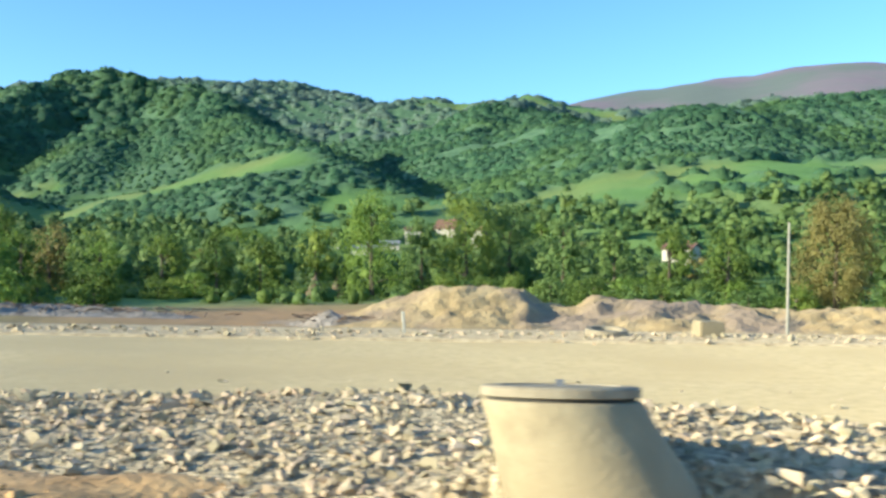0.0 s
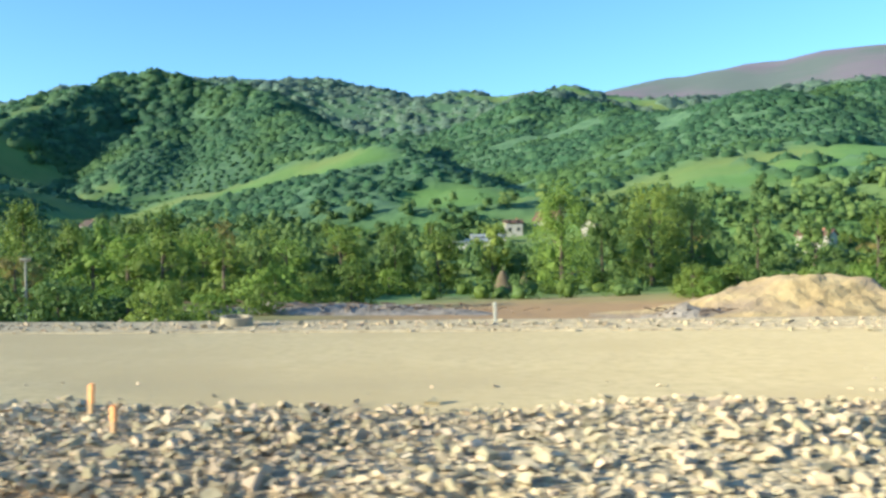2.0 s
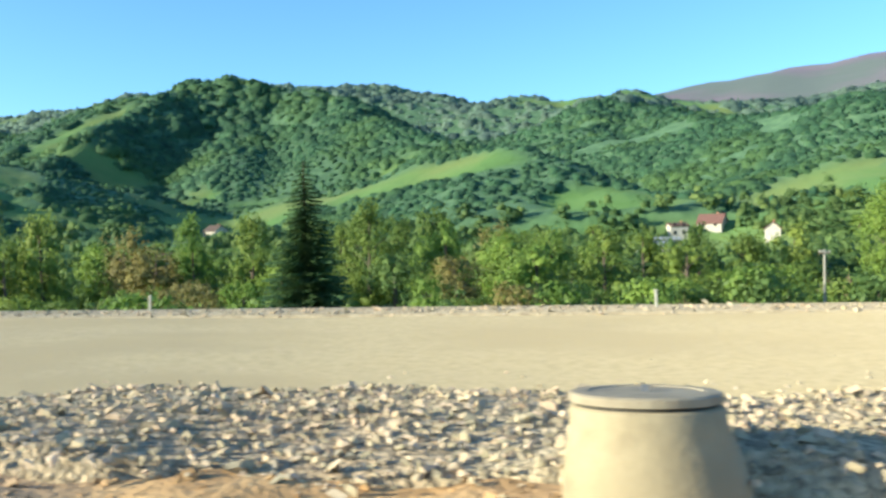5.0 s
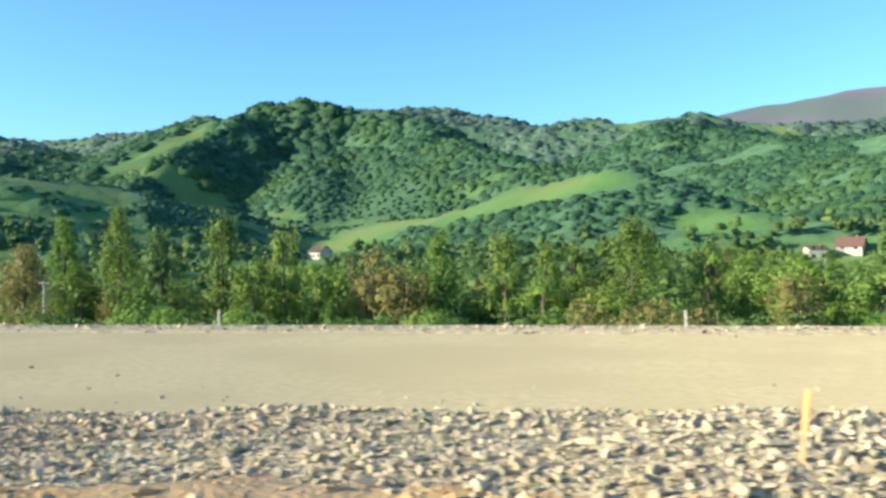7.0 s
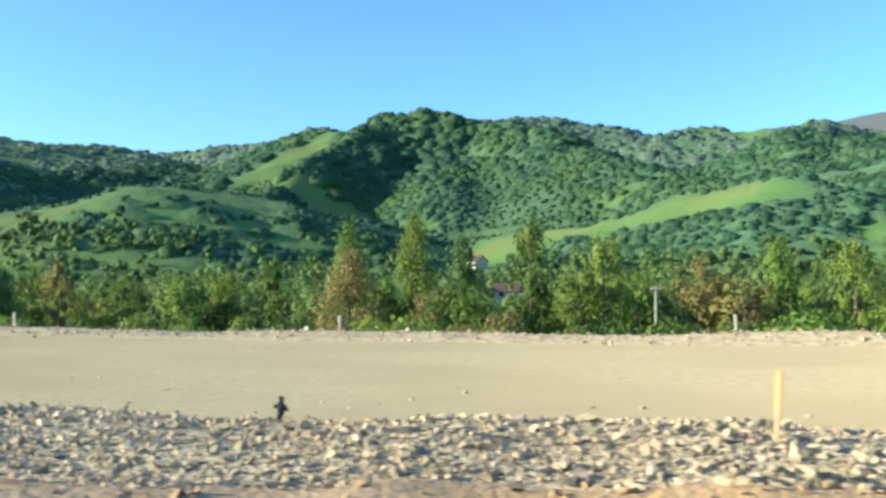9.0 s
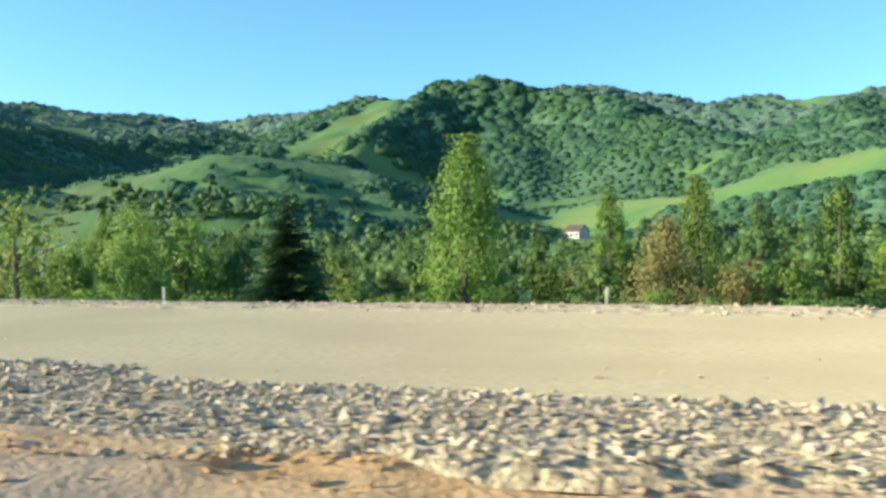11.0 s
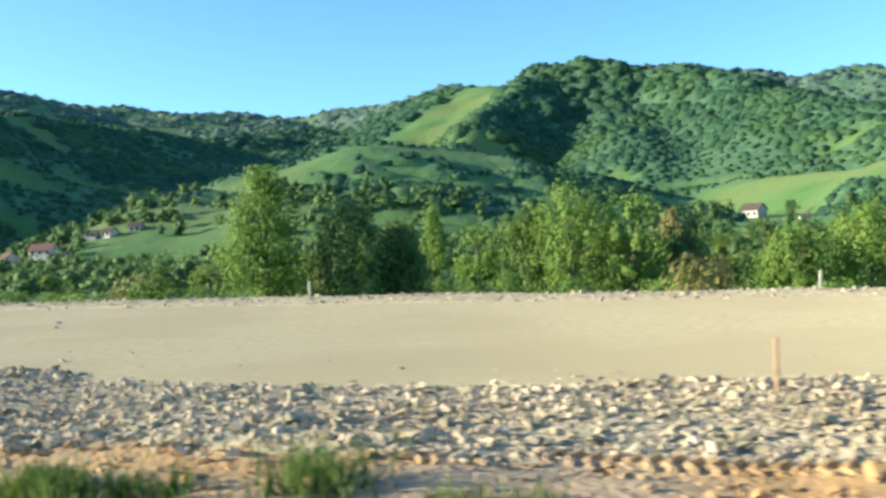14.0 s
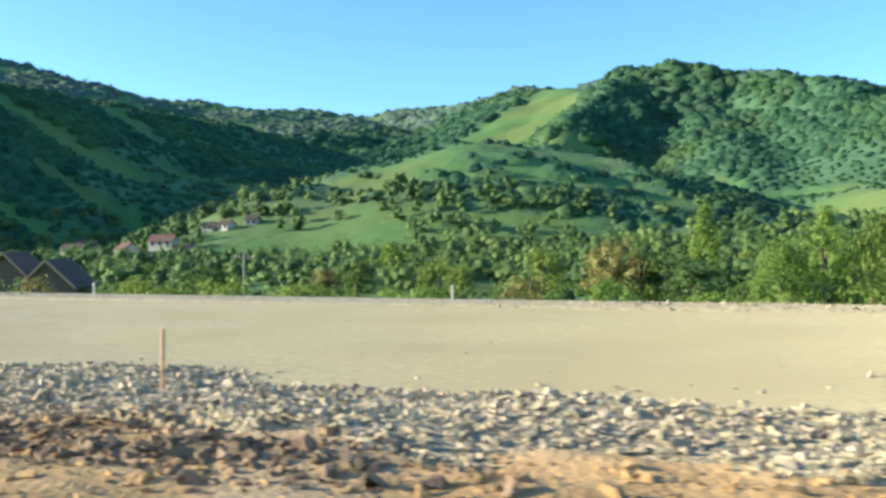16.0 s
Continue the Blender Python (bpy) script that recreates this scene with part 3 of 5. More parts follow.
tagged(road, "unpaved road base of pale compacted sandy gravel", "road", kind="structure")


# stone heaped beside the manholes: x, y, height
HEAPED = [(-0.54, 4.46, 0.22), (-41.15, 4.5, 0.2), (-82.3, 4.8, 0.2), (-123.3, 5.15, 0.25), (-165.9, 5.5, 0.2), (-215.58, 5.92, 0.2), (-258.34, 6.08, 0.27), (-219.2, 6.95, 0.32)]


def bed_z(x, y):
    heaped = 0 * x
    for cx, cy, h in HEAPED:
        heaped = np.maximum(heaped, h * np.clip(1.15 - np.hypot((x - cx - 0.85) / 1.5, (y - cy - 0.45) / 1.1), 0, 1))
    humps = 0.05 * fbm(x, y, 1.7, 3, 6.0) + 0.11 * fbm(x * 0.8, y, 2.4, 2, 4.0)
    humps = np.where(humps < -0.01, (humps + 0.01) * np.clip((near_edge(x) - 1.75 - y) / 0.5, 0, 1) - 0.01, humps)     # hollows only away from the road
    return 0.035 + heaped + humps - 0.10 * np.clip((y - near_edge(x) + 0.5) / 0.7, 0, 1)


bed = strip(np.arange(-330, 30, 0.25), np.linspace(0, 1, 26), lambda x: dirt_edge(x) - 0.15, lambda x: near_edge(x) + 0.35,
            lambda x, y, t: bed_z(x, y), BED, "gravel_bed", 0.2)
tagged(bed, "bed of loose pale grey crushed stone beside the road", "gravel", kind="structure")

# heaps of dirt on the verge: x, y, half-lengths, height
HEAPS = [(-107.6, 5.7, 1.1, 0.5, 0.30), (-105.4, 5.5, 0.9, 0.4, 0.18), (-147.4, 6.5, 2.2, 0.5, 0.20), (-143.6, 6.5, 1.6, 0.4, 0.10),
         (-214.6, 4.65, 1.0, 0.35, 0.16), (-212.9, 4.55, 1.0, 0.3, 0.14), (-211.2, 4.6, 0.9, 0.3, 0.13), (-216.4, 4.7, 0.8, 0.4, 0.12), (-209.8, 4.4, 0.9, 0.25, 0.08), (-213.6, 4.15, 3.2, 0.5, 0.15), (-217.8, 4.3, 1.6, 0.4, 0.14), (-287.5, 5.0, 1.2, 0.35, 0.09), (-290.5, 5.1, 1.2, 0.35, 0.1), (-219.7, 6.0, 0.7, 0.35, 0.22),
         (-218.7, 5.9, 0.5, 0.3, 0.16), (-269.9, 4.8, 0.6, 0.4, 0.33), (-268.9, 5.5, 0.8, 0.4, 0.33), (-267.6, 5.4, 0.6, 0.3, 0.2),
         (-57, 5.2, 1.2, 0.3, 0.08), (-24.5, 4.9, 1.3, 0.3, 0.1), (-230, 4.9, 1.0, 0.3, 0.05), (-275, 5.2, 0.8, 0.3, 0.12), (-261.3, 5.0, 0.9, 0.35, 0.16)]


def verge_z(x, y):
    z = 0.02 + 0.055 * fbm(x, y, 1.1, 4, 9.0) + 0.025 * fbm(x, y, 0.4, 2, 6.0) + 0.05 * fbm(x * 0.12, y + 0.15 * fbm(x, y * 0, 4.0, 2, 2.0), 0.45, 2, 3.0)
    for cx, cy, a, b, h in HEAPS:
        d = np.hypot((x - cx) / a, (y - cy) / b)
        z = z + h * np.clip(1.25 - d, 0, 1) ** 1.3 * (1 + 0.35 * fbm(x, y, 0.35, 3, 2.0))
    return z - 0.12 * np.clip((y - dirt_edge(x) - 0.1) / 0.5, 0, 1)


verge = strip(np.arange(-325, 12, 0.17), np.linspace(0, 1, 28), lambda x: 0 * x + 3.2, lambda x: dirt_edge(x) + 0.9,
              lambda x, y, t: verge_z(x, y), DIRT, "dirt_verge", 0.3)
spot = np.array([v.co[:] for v in verge.data.vertices])
heap_mask = np.zeros(len(spot))
for cx, cy, a, b, h in HEAPS:
    d = np.hypot((spot[:, 0] - cx) / a, (spot[:, 1] - cy) / b)
    if cx > -205:
        continue
    heap_mask = np.maximum(heap_mask, np.clip((1.5 - d) / 0.5 + 0.6 * fbm(spot[:, 0], spot[:, 1], 0.5, 3, 4.0), 0, 1) * min(1, max(0, (h - 0.1) / 0.04)))
attr = verge.data.attributes.new("heap", "FLOAT", "POINT")
attr.data.foreach_set("value", heap_mask.astype(np.float32))
tagged(verge, "rutted ochre dirt verge with clods", "dirt", kind="structure")


def shoulder_z(x, y):
    d = y - far_edge(x)
    return 0.02 + crossfall(x, y) + 0.10 * np.interp(x, [-309, -306.5, -304.5, -293, -287, -200, -185, -134, -122, -66, -44], [1.4, 1.4, 0.3, 0.3, 1.2, 1.2, 2.1, 2.0, 0.35, 0.35, 0.5]) * np.clip(1 - np.abs((d - 0.35) / 0.75), 0, 1) * np.clip(0.7 + 0.6 * fbm(x, y * 0, 4.0, 3, 5.0), 0.15, 1.5)


shoulder = strip(np.arange(-420, 120, 0.4), np.linspace(0, 1, 14), lambda x: far_edge(x) - 0.7, lambda x: far_edge(x) + 2.2,
                 lambda x, y, t: np.where(t > 0.8, -0.45, shoulder_z(x, y)), PALE, "gravel_shoulder", 0.25)
tagged(shoulder, "low windrow of pale gravel along the far road edge", "gravel", kind="structure")


def stones(name, x, y, z, size, mat, parent=None):
    """Angular stones without undersides, joined: x, y, z, size arrays."""
    n = len(x)
    base = np.array([(-1, -0.8, -0.5), (1, -0.9, -0.5), (0.1, 1.1, -0.5), (-0.65, -0.5, 0.62), (0.7, -0.55, 0.62), (0.1, 0.75, 0.62)])
    v = base[None] * (1 + 0.32 * rng.uniform(-1, 1, (n, 6, 3))) + 0.18 * rng.uniform(-1, 1, (n, 6, 3))
    v = v * (rng.uniform(0.55, 1.25, (n, 1, 3)) * [[[0.95, 0.85, 0.72]]])
    a, b, c = rng.uniform(0, 6.28, n), rng.normal(0, 0.5, n), rng.normal(0, 0.5, n)
    y1 = v[..., 1] * np.cos(b)[:, None] - v[..., 2] * np.sin(b)[:, None]
    z1 = v[..., 1] * np.sin(b)[:, None] + v[..., 2] * np.cos(b)[:, None]
    x2 = v[..., 0] * np.cos(c)[:, None] + z1 * np.sin(c)[:, None]
    z2 = -v[..., 0] * np.sin(c)[:, None] + z1 * np.cos(c)[:, None]
    x3 = x2 * np.cos(a)[:, None] - y1 * np.sin(a)[:, None]
    y3 = x2 * np.sin(a)[:, None] + y1 * np.cos(a)[:, None]
    s = size[:, None] * 0.5
    V = np.stack([x3 * s + x[:, None], y3 * s + y[:, None], z2 * s + z[:, None]], -1).reshape(-1, 3)
    q = np.array([(3, 4, 5), (0, 1, 4), (0, 4, 3), (1, 2, 5), (1, 5, 4), (2, 0, 3), (2, 3, 5)])
    F = (q[None] + (np.arange(n) * 6)[:, None, None]).reshape(-1, 3)
    return sheet(name, V, F, mat, parent)


def gravel_places(n, x0, x1):
    x = rng.uniform(x0, x1, n)
    t = rng.beta(1.0, 1.15, n)
    lo, hi = dirt_edge(x) - 0.25, near_edge(x) + 0.25
    y = lo + t * (hi - lo) + rng.normal(0, 0.10, n)
    size = np.clip(rng.lognormal(math.log(0.061), 0.36, n), 0.028, 0.14)
    return x, y, bed_z(x, y) + 0.2 * size, size


x, y, z, size = gravel_places(128000, -312, 12)
loose = stones("loose_stones", x, y, z, size, STONE)
tagged(loose, "loose angular crushed limestone, pale grey and beige", "stones", kind="stuff")
x = rng.uniform(-400, 60, 20000)
y = far_edge(x) + 0.30 + rng.normal(0, 0.45, len(x))
size = np.clip(rng.lognormal(math.log(0.062), 0.38, len(x)), 0.03, 0.17) * np.interp(x, [-306, -304.5, -293, -287], [1, 0.4, 0.4, 1])
tagged(stones("windrow_stones", x, y, shoulder_z(x, y) + 0.15 * size, size, STONE), "pale stones heaped along the far road edge", "stones", kind="stuff")
# strays on the road and on the dirt
x = rng.uniform(-330, 30, 1100)
y = near_edge(x) + 0.3 + rng.exponential(0.9, len(x))
line = rng.uniform(-28.8, -25.2, 150)
x, y = np.concatenate([x, line]), np.concatenate([y, 8.2 + (line + 28.8) * 0.08 + rng.normal(0, 0.07, 150)])
size = np.clip(rng.lognormal(math.log(0.045), 0.4, len(x)), 0.02, 0.12)
tagged(stones("stray_stones", x, y, road_z(x, y) + 0.1 * size, size, STONE), "small stray stones on the sandy road", "stones", kind="stuff")
x = rng.uniform(-330, 30, 9000)
y = dirt_edge(x) - 0.1 - rng.exponential(0.6, len(x))
keep = y > 3.2
x, y = x[keep], y[keep]
size = np.clip(rng.lognormal(math.log(0.055), 0.5, len(x)), 0.02, 0.2)
tagged(stones("dirt_clods", x, y, verge_z(x, y) + 0.1 * size, size, DIRT), "ochre dirt clods on the verge", "clods", kind="stuff")
for name, mat, lo, hi, label in (("heap_clods", SOIL, -400, -205, "lumps of brown soil on the heaps"), ("ochre_clods", DIRT, -205, 100, "lumps of ochre dirt on the heaps")):
    clod_x, clod_y = [], []
    for cx, cy, a, b, h in HEAPS:
        if lo < cx <= hi:
            k = int(520 + 1900 * h) if hi < 0 else int(120 + 600 * h)
            clod_x.append(cx + rng.normal(0, 0.7, k) * a)
            clod_y.append(cy + rng.normal(0, 0.8, k) * b)
    x, y = np.concatenate(clod_x), np.concatenate(clod_y)
    size = np.clip(rng.lognormal(math.log(0.06), 0.5, len(x)), 0.025, 0.19)
    tagged(stones(name, x, y, verge_z(x, y) + 0.15 * size, size, mat), label, "clods", kind="stuff")
x = rng.uniform(-305, -204, 9000)
y = rng.uniform(3.4, 5.6, len(x))
size = np.clip(rng.lognormal(math.log(0.045), 0.45, len(x)), 0.02, 0.14)
tagged(stones("crumbs", x, y, verge_z(x, y) + 0.1 * size, size, DIRT), "small crumbs of ochre dirt on the verge", "clods", kind="stuff")

# tyre lugs pressed into the dirt
lug_v, lug_f = [], []
for x0, x1, yc, w in ((-243.2, -238.6, 5.75, 0.20), (-248.0, -245.2, 5.65, 0.20), (-277.2, -275.2, 5.35, 0.28), (-244.3, -243.3, 5.55, 0.22), (-276.4, -274.0, 5.6, 0.34), (-148.5, -144.0, 6.0, 0.22)):
    for side in (-1, 1):
        for xc in np.arange(x0, x1, 0.125):
            zc = float(verge_z(np.array([xc]), np.array([yc]))[0])
            k = len(lug_v)
            for dx, dy, dz in ((-0.032, 0.02, -0.03), (0.032, 0.02, -0.03), (0.09, w, -0.03), (0.03, w, -0.03),
                               (-0.015, 0.03, 0.018), (0.02, 0.03, 0.018), (0.075, w - 0.03, 0.024), (0.04, w - 0.03, 0.024)):
                lug_v.append((xc + dx + rng.uniform(-.008, .008), yc + side * dy, zc + dz + rng.uniform(-.008, .008)))
            lug_f += [(k + 4, k + 5, k + 6, k + 7), (k, k + 1, k + 5, k + 4), (k + 1, k + 2, k + 6, k + 5), (k + 2, k + 3, k + 7, k + 6), (k + 3, k, k + 4, k + 7)]
for q in np.arange(0, 1, 0.045):                    # a slanting track into the gravel
    xc, yc = -282.9 + 3.3 * q, 5.35 + 1.25 * q
    zc, k = float(max(verge_z(np.array([xc]), np.array([yc]))[0], bed_z(np.array([xc]), np.array([yc]))[0] - 0.02)), len(lug_v)
    for dx, dy, dz in ((-0.10, -0.16, -0.03), (-0.03, -0.16, -0.03), (0.13, 0.16, -0.03), (0.05, 0.16, -0.03), (-0.075, -0.13, 0.04), (-0.04, -0.13, 0.04), (0.10, 0.13, 0.045), (0.07, 0.13, 0.045)):
        lug_v.append((xc + dx + rng.uniform(-.01, .01), yc + dy, zc + dz + rng.uniform(-.008, .008)))
    lug_f += [(k + 4, k + 5, k + 6, k + 7), (k, k + 1, k + 5, k + 4), (k + 1, k + 2, k + 6, k + 5), (k + 2, k + 3, k + 7, k + 6), (k + 3, k, k + 4, k + 7)]
tagged(sheet("tyre_tracks", lug_v, lug_f, DIRT), "deep tyre tracks pressed into ochre dirt", "tyre track", kind="stuff")

# grass tufts at the near edge
blades_v, blades_f = [], []
for cx, cy, a, b, n, h in ((-231.2, 4.15, 1.5, 0.3, 1300, 0.17), (-229.4, 4.05, 0.8, 0.2, 500, 0.10), (-227.6, 4.1, 0.7, 0.2, 500, 0.12), (-241.0, 4.05, 1.5, 0.3, 1500, 0.16),
                           (-248.9, 4.55, 0.2, 0.18, 260, 0.27), (-250.6, 4.1, 1.2, 0.27, 1100, 0.16), (-247.8, 4.2, 0.8, 0.2, 700, 0.10), (-146.5, 4.7, 0.5, 0.2, 300, 0.1),
                           (-233.5, 4.1, 0.9, 0.2, 600, 0.12)):
    tufts = max(3, n // 55)
    tx, ty, reach = cx + rng.normal(0, 0.6, tufts) * a, cy + rng.normal(0, 0.5, tufts) * b, rng.uniform(0.4, 1.5, tufts)
    of = rng.integers(0, tufts, n)
    px, py = tx[of] + rng.normal(0, 0.07, n) * reach[of], ty[of] + rng.normal(0, 0.05, n) * reach[of]
    pz = verge_z(px, py)
    for qx, qy, qz, grown in zip(px, py, pz, reach[of]):
        k, ang, hh = len(blades_v), rng.uniform(0, 6.28), h * rng.uniform(0.5, 1.3) * (0.45 + 0.5 * grown)
        dx, dy = 0.011 * math.cos(ang), 0.011 * math.sin(ang)
        bx, by = rng.normal(0, 0.35) * hh, rng.normal(0, 0.35) * hh
        blades_v += [(qx - dx, qy - dy, qz - 0.01), (qx + dx, qy + dy, qz - 0.01), (qx + bx, qy + by, qz + hh)]
        blades_f.append((k, k + 1, k + 2))
tagged(sheet("verge_grass", blades_v, blades_f, GRASS), "tufts of green grass on the dirt verge", "grass", kind="stuff")

# ---- things beside the road ----


def boulder(x, y, z, size, seed, label="pale angular boulder lying on the verge"):
    bm = bmesh.new()
    bmesh.ops.create_icosphere(bm, subdivisions=3, radius=1.0)
    r = random.Random(seed)
    cuts = [Vector((r.uniform(-1, 1), r.uniform(-1, 1), r.uniform(-.5, 1))).normalized() for _ in range(15)]
    for v in bm.verts:
        n = v.co.copy()
        for c in cuts:
            over = n.dot(c) - 0.62
            if over > 0:
                n -= c * over
        n *= 1 + 0.06 * noise.noise(n * 3 + Vector((seed, 0, 0)))
        v.co = Vector((n.x * size[0] / 2, n.y * size[1] / 2, n.z * size[2] / 2))
    ob = part("boulder", bm, ROCK)
    ob.matrix_world = pose(x, y, z, 0, 0, r.uniform(-25, 25))
    return tagged(ob, label, "boulder", "boulders")


for i, (bx, by, s) in enumerate([(-23.4, 4.9, (0.36, 0.3, 0.34)), (-55.4, 4.75, (0.5, 0.35, 0.34)), (-222.2, 6.15, (0.26, 0.22, 0.13)), (-221.75, 6.15, (0.46, 0.3, 0.17)),
                                  (-210.0, 5.1, (0.26, 0.22, 0.2)), (-237.5, 6.5, (0.55, 0.35, 0.28)), (-239.4, 4.3, (0.4, 0.3, 0.16)), (-258.6, 5.55, (0.28, 0.2, 0.18)),
                                  (-258.25, 5.4, (0.24, 0.2, 0.2)), (-256.9, 5.0, (0.34, 0.25, 0.16)), (-257.1, 5.6, (0.2, 0.16, 0.14)), (-51.4, 5.9, (0.3, 0.25, 0.2)),
                                  (-256.3, 4.9, (0.4, 0.3, 0.14)), (-260.2, 5.1, (0.3, 0.25, 0.14)), (-225.6, 6.6, (0.16, 0.14, 0.1)), (-41.0, 3.95, (0.3, 0.2, 0.12)),
                                  (-213.2, 5.0, (0.2, 0.16, 0.14)), (-38.6, 4.0, (0.4, 0.3, 0.14)), (-276.0, 4.9, (0.18, 0.16, 0.12)), (-279.65, 5.0, (0.26, 0.2, 0.16)), (-279.95, 4.95, (0.24, 0.2, 0.16)), (-219.62, 5.25, (0.12, 0.1, 0.08)), (-212.0, 6.0, (0.18, 0.15, 0.12))]):
    px, py = np.array([bx]), np.array([by])
    base = float(np.maximum(verge_z(px, py), np.where(py > dirt_edge(px), bed_z(px, py), -1))[0])
    boulder(bx, by, base + 0.28 * s[2], s, i + 3)


def manhole(x, y, lean, turn, tilt, spread=0.5, top=0.62, wide=1.0):
    """A precast eccentric cone with a joint and a round lid."""
    root = new("manhole")
    bm = bmesh.new()
    c, s = math.cos(radians(turn)), math.sin(radians(turn))
    rings = []
    for k, (r, z) in enumerate([(spread, -0.25), (spread, 0.02), (max(0.405, spread * 0.985), 0.12), (max(0.405, spread * 0.95), 0.22), (max(0.405, spread * 0.885), 0.34), (max(0.405, spread * 0.82), 0.45), (0.402, 0.53), (0.392, 0.545)]):
        q = lean * min(1, max(0, (0.545 - z) / 0.52))
        rings.append((r, z, q * c, q * s))
    lathe(bm, rings, 40)
    part("cone", bm, CONCRETE, root, "pale precast concrete cone", True)
    bm = bmesh.new()
    lathe(bm, [(0.365, 0.53, 0, 0), (0.365, 0.566, 0, 0)], 40)
    part("joint", bm, GAP, root, "dark shadowed joint")
    bm = bmesh.new()
    lathe(bm, [(0.385, 0.562, 0, 0), (0.395, 0.566, 0, 0), (0.395, 0.604, 0, 0), (0.382, 0.614, 0, 0), (0.30, 0.617, 0, 0), (0.295, 0.610, 0, 0)], 40)
    lid = part("lid", bm, LID, root, "round pale cast lid")
    bm = bmesh.new()
    box(bm, -0.02, 0.02, -0.012, 0.012, 0.60, 0.645)
    part("lifting_lug", bm, STEEL, lid, "small steel lifting lug")
    root.matrix_world = pose(x, y, top - 0.617, tilt, 0, 0) @ Matrix.Diagonal((wide, wide, 1, 1))
    return tagged(root, "precast concrete manhole cone with a round lid", "manhole", "manholes")


for mx_, my_, lean, turn, tilt, top in ((-0.54, 4.46, 0.24, 10, -7.5, 0.72), (-41.15, 4.5, 0.12, -5, -5, 0.64), (-82.3, 4.8, 0.05, 0, -4, 0.63), (-123.3, 5.15, -0.12, 0, -5, 0.62),
                                  (-165.9, 5.5, -0.1, 0, -4, 0.63), (-215.58, 5.92, -0.04, 0, -6, 0.63), (-258.34, 6.08, -0.14, 10, -5, 0.63)):
    manhole(mx_, my_, lean, turn, tilt, 0.42 if -60 < mx_ < -20 else 0.49, top, 0.9 if mx_ < -200 else 1.0)


def chamber(x, y, turn, side=0.52, tall=0.30):
    """A square concrete inspection chamber with an overhanging slab lid."""
    root = new("inspection_chamber")
    h = side / 2
    bm = bmesh.new()
    for v in box(bm, -h, h, -h, h, -0.2, tall):
        v.co.x *= 0.96 if v.co.z > 0 else 1.1
        v.co.y *= 0.96 if v.co.z > 0 else 1.1
    bmesh.ops.bevel(bm, geom=bm.edges[:], offset=0.012, segments=2, affect="EDGES")
    part("body", bm, CONCRETE, root)
    bm = bmesh.new()
    box(bm, -h + 0.02, h - 0.02, -h + 0.02, h - 0.02, tall, tall + 0.014)
    part("joint", bm, GAP, root, "dark shadowed joint")
    bm = bmesh.new()
    box(bm, -h - 0.01, h + 0.01, -h - 0.01, h + 0.01, tall + 0.012, tall + 0.06)
    bmesh.ops.bevel(bm, geom=bm.edges[:], offset=0.012, segments=2, affect="EDGES")
    lid = part("lid", bm, LID, root, "square concrete slab lid")
    bm = bmesh.new()
    box(bm, -0.05, 0.05, -0.01, 0.01, tall + 0.055, tall + 0.075)
    part("grip", bm, STEEL, lid, "thin steel lifting grip")
    root.matrix_world = pose(x, y, 0.03, 0, 0, turn)
    return tagged(root, "square concrete inspection chamber with a slab lid", "inspection chamber", "inspection chambers")


for cx, cy, turn, side, tall in ((-60.72, 7.9, 62, 0.50, 0.2), (-110.31, 7.95, 60, 0.45, 0.25), (-125.4, 8.15, 62, 0.48, 0.16), (-218.35, 7.4, 50, 0.38, 0.50),
                                 (-239.3, 9.45, 62, 0.50, 0.15), (-262.3, 8.2, 62, 0.48, 0.27)):
    chamber(cx, cy, turn, side, tall)
# a low round one
low = new("inspection_chamber")
bm = bmesh.new()
lathe(bm, [(0.34, -0.2, 0, 0), (0.335, 0.13, 0, 0), (0.31, 0.14, 0, 0)], 32)
part("body", bm, CONCRETE, low)
bm = bmesh.new()
lathe(bm, [(0.33, 0.15, 0, 0), (0.345, 0.155, 0, 0), (0.34, 0.19, 0, 0), (0.32, 0.197, 0, 0)], 32)
part("lid", bm, LID, low, "round pale lid")
low.matrix_world = pose(-149.2, 8.75, 0.04)
tagged(low, "low round concrete inspection chamber with a pale lid", "inspection chamber", "inspection chambers")


def stake(x, y, tall, lean=(0, 0), foot=False, painted=True):
    """A squared survey stake, its top painted, some in a lump of concrete."""
    root = new("survey_stake")
    cut = tall * (0.45 if painted else 1.0)
    bm = bmesh.new()
    slim = 1.0 if painted else 0.8
    box(bm, -0.019 * slim, 0.019 * slim, -0.014, 0.014, -0.15, cut)
    part("shaft", bm, WOOD if painted else STAKEWOOD, root)
    if painted:
        bm = bmesh.new()
        v = box(bm, -0.0195, 0.0195, -0.0145, 0.0145, cut, tall)
        v[4].co.z -= 0.015
        part("painted_top", bm, ORANGE, root, "faded orange painted top")
    if foot:
        bm = bmesh.new()
        bmesh.ops.create_icosphere(bm, subdivisions=2, radius=1.0)
        for q in bm.verts:
            w = 1 + 0.18 * noise.noise(q.co * 2 + Vector((x, y, 0)))
            q.co = Vector((q.co.x * 0.125 * w, q.co.y * 0.12 * w, max(q.co.z, -0.5) * 0.13 * w + 0.03))
        part("foot", bm, CONCRETE, root, "rough lump of poured concrete", True)
    base = float(bed_z(np.array([x]), np.array([y]))[0]) - 0.01
    root.matrix_world = pose(x, y, base, lean[0], lean[1], -25)
    return tagged(root, "wooden survey stake standing in a concrete lump" if foot else "thin wooden survey stake driven into the gravel", "stake", "survey stakes")


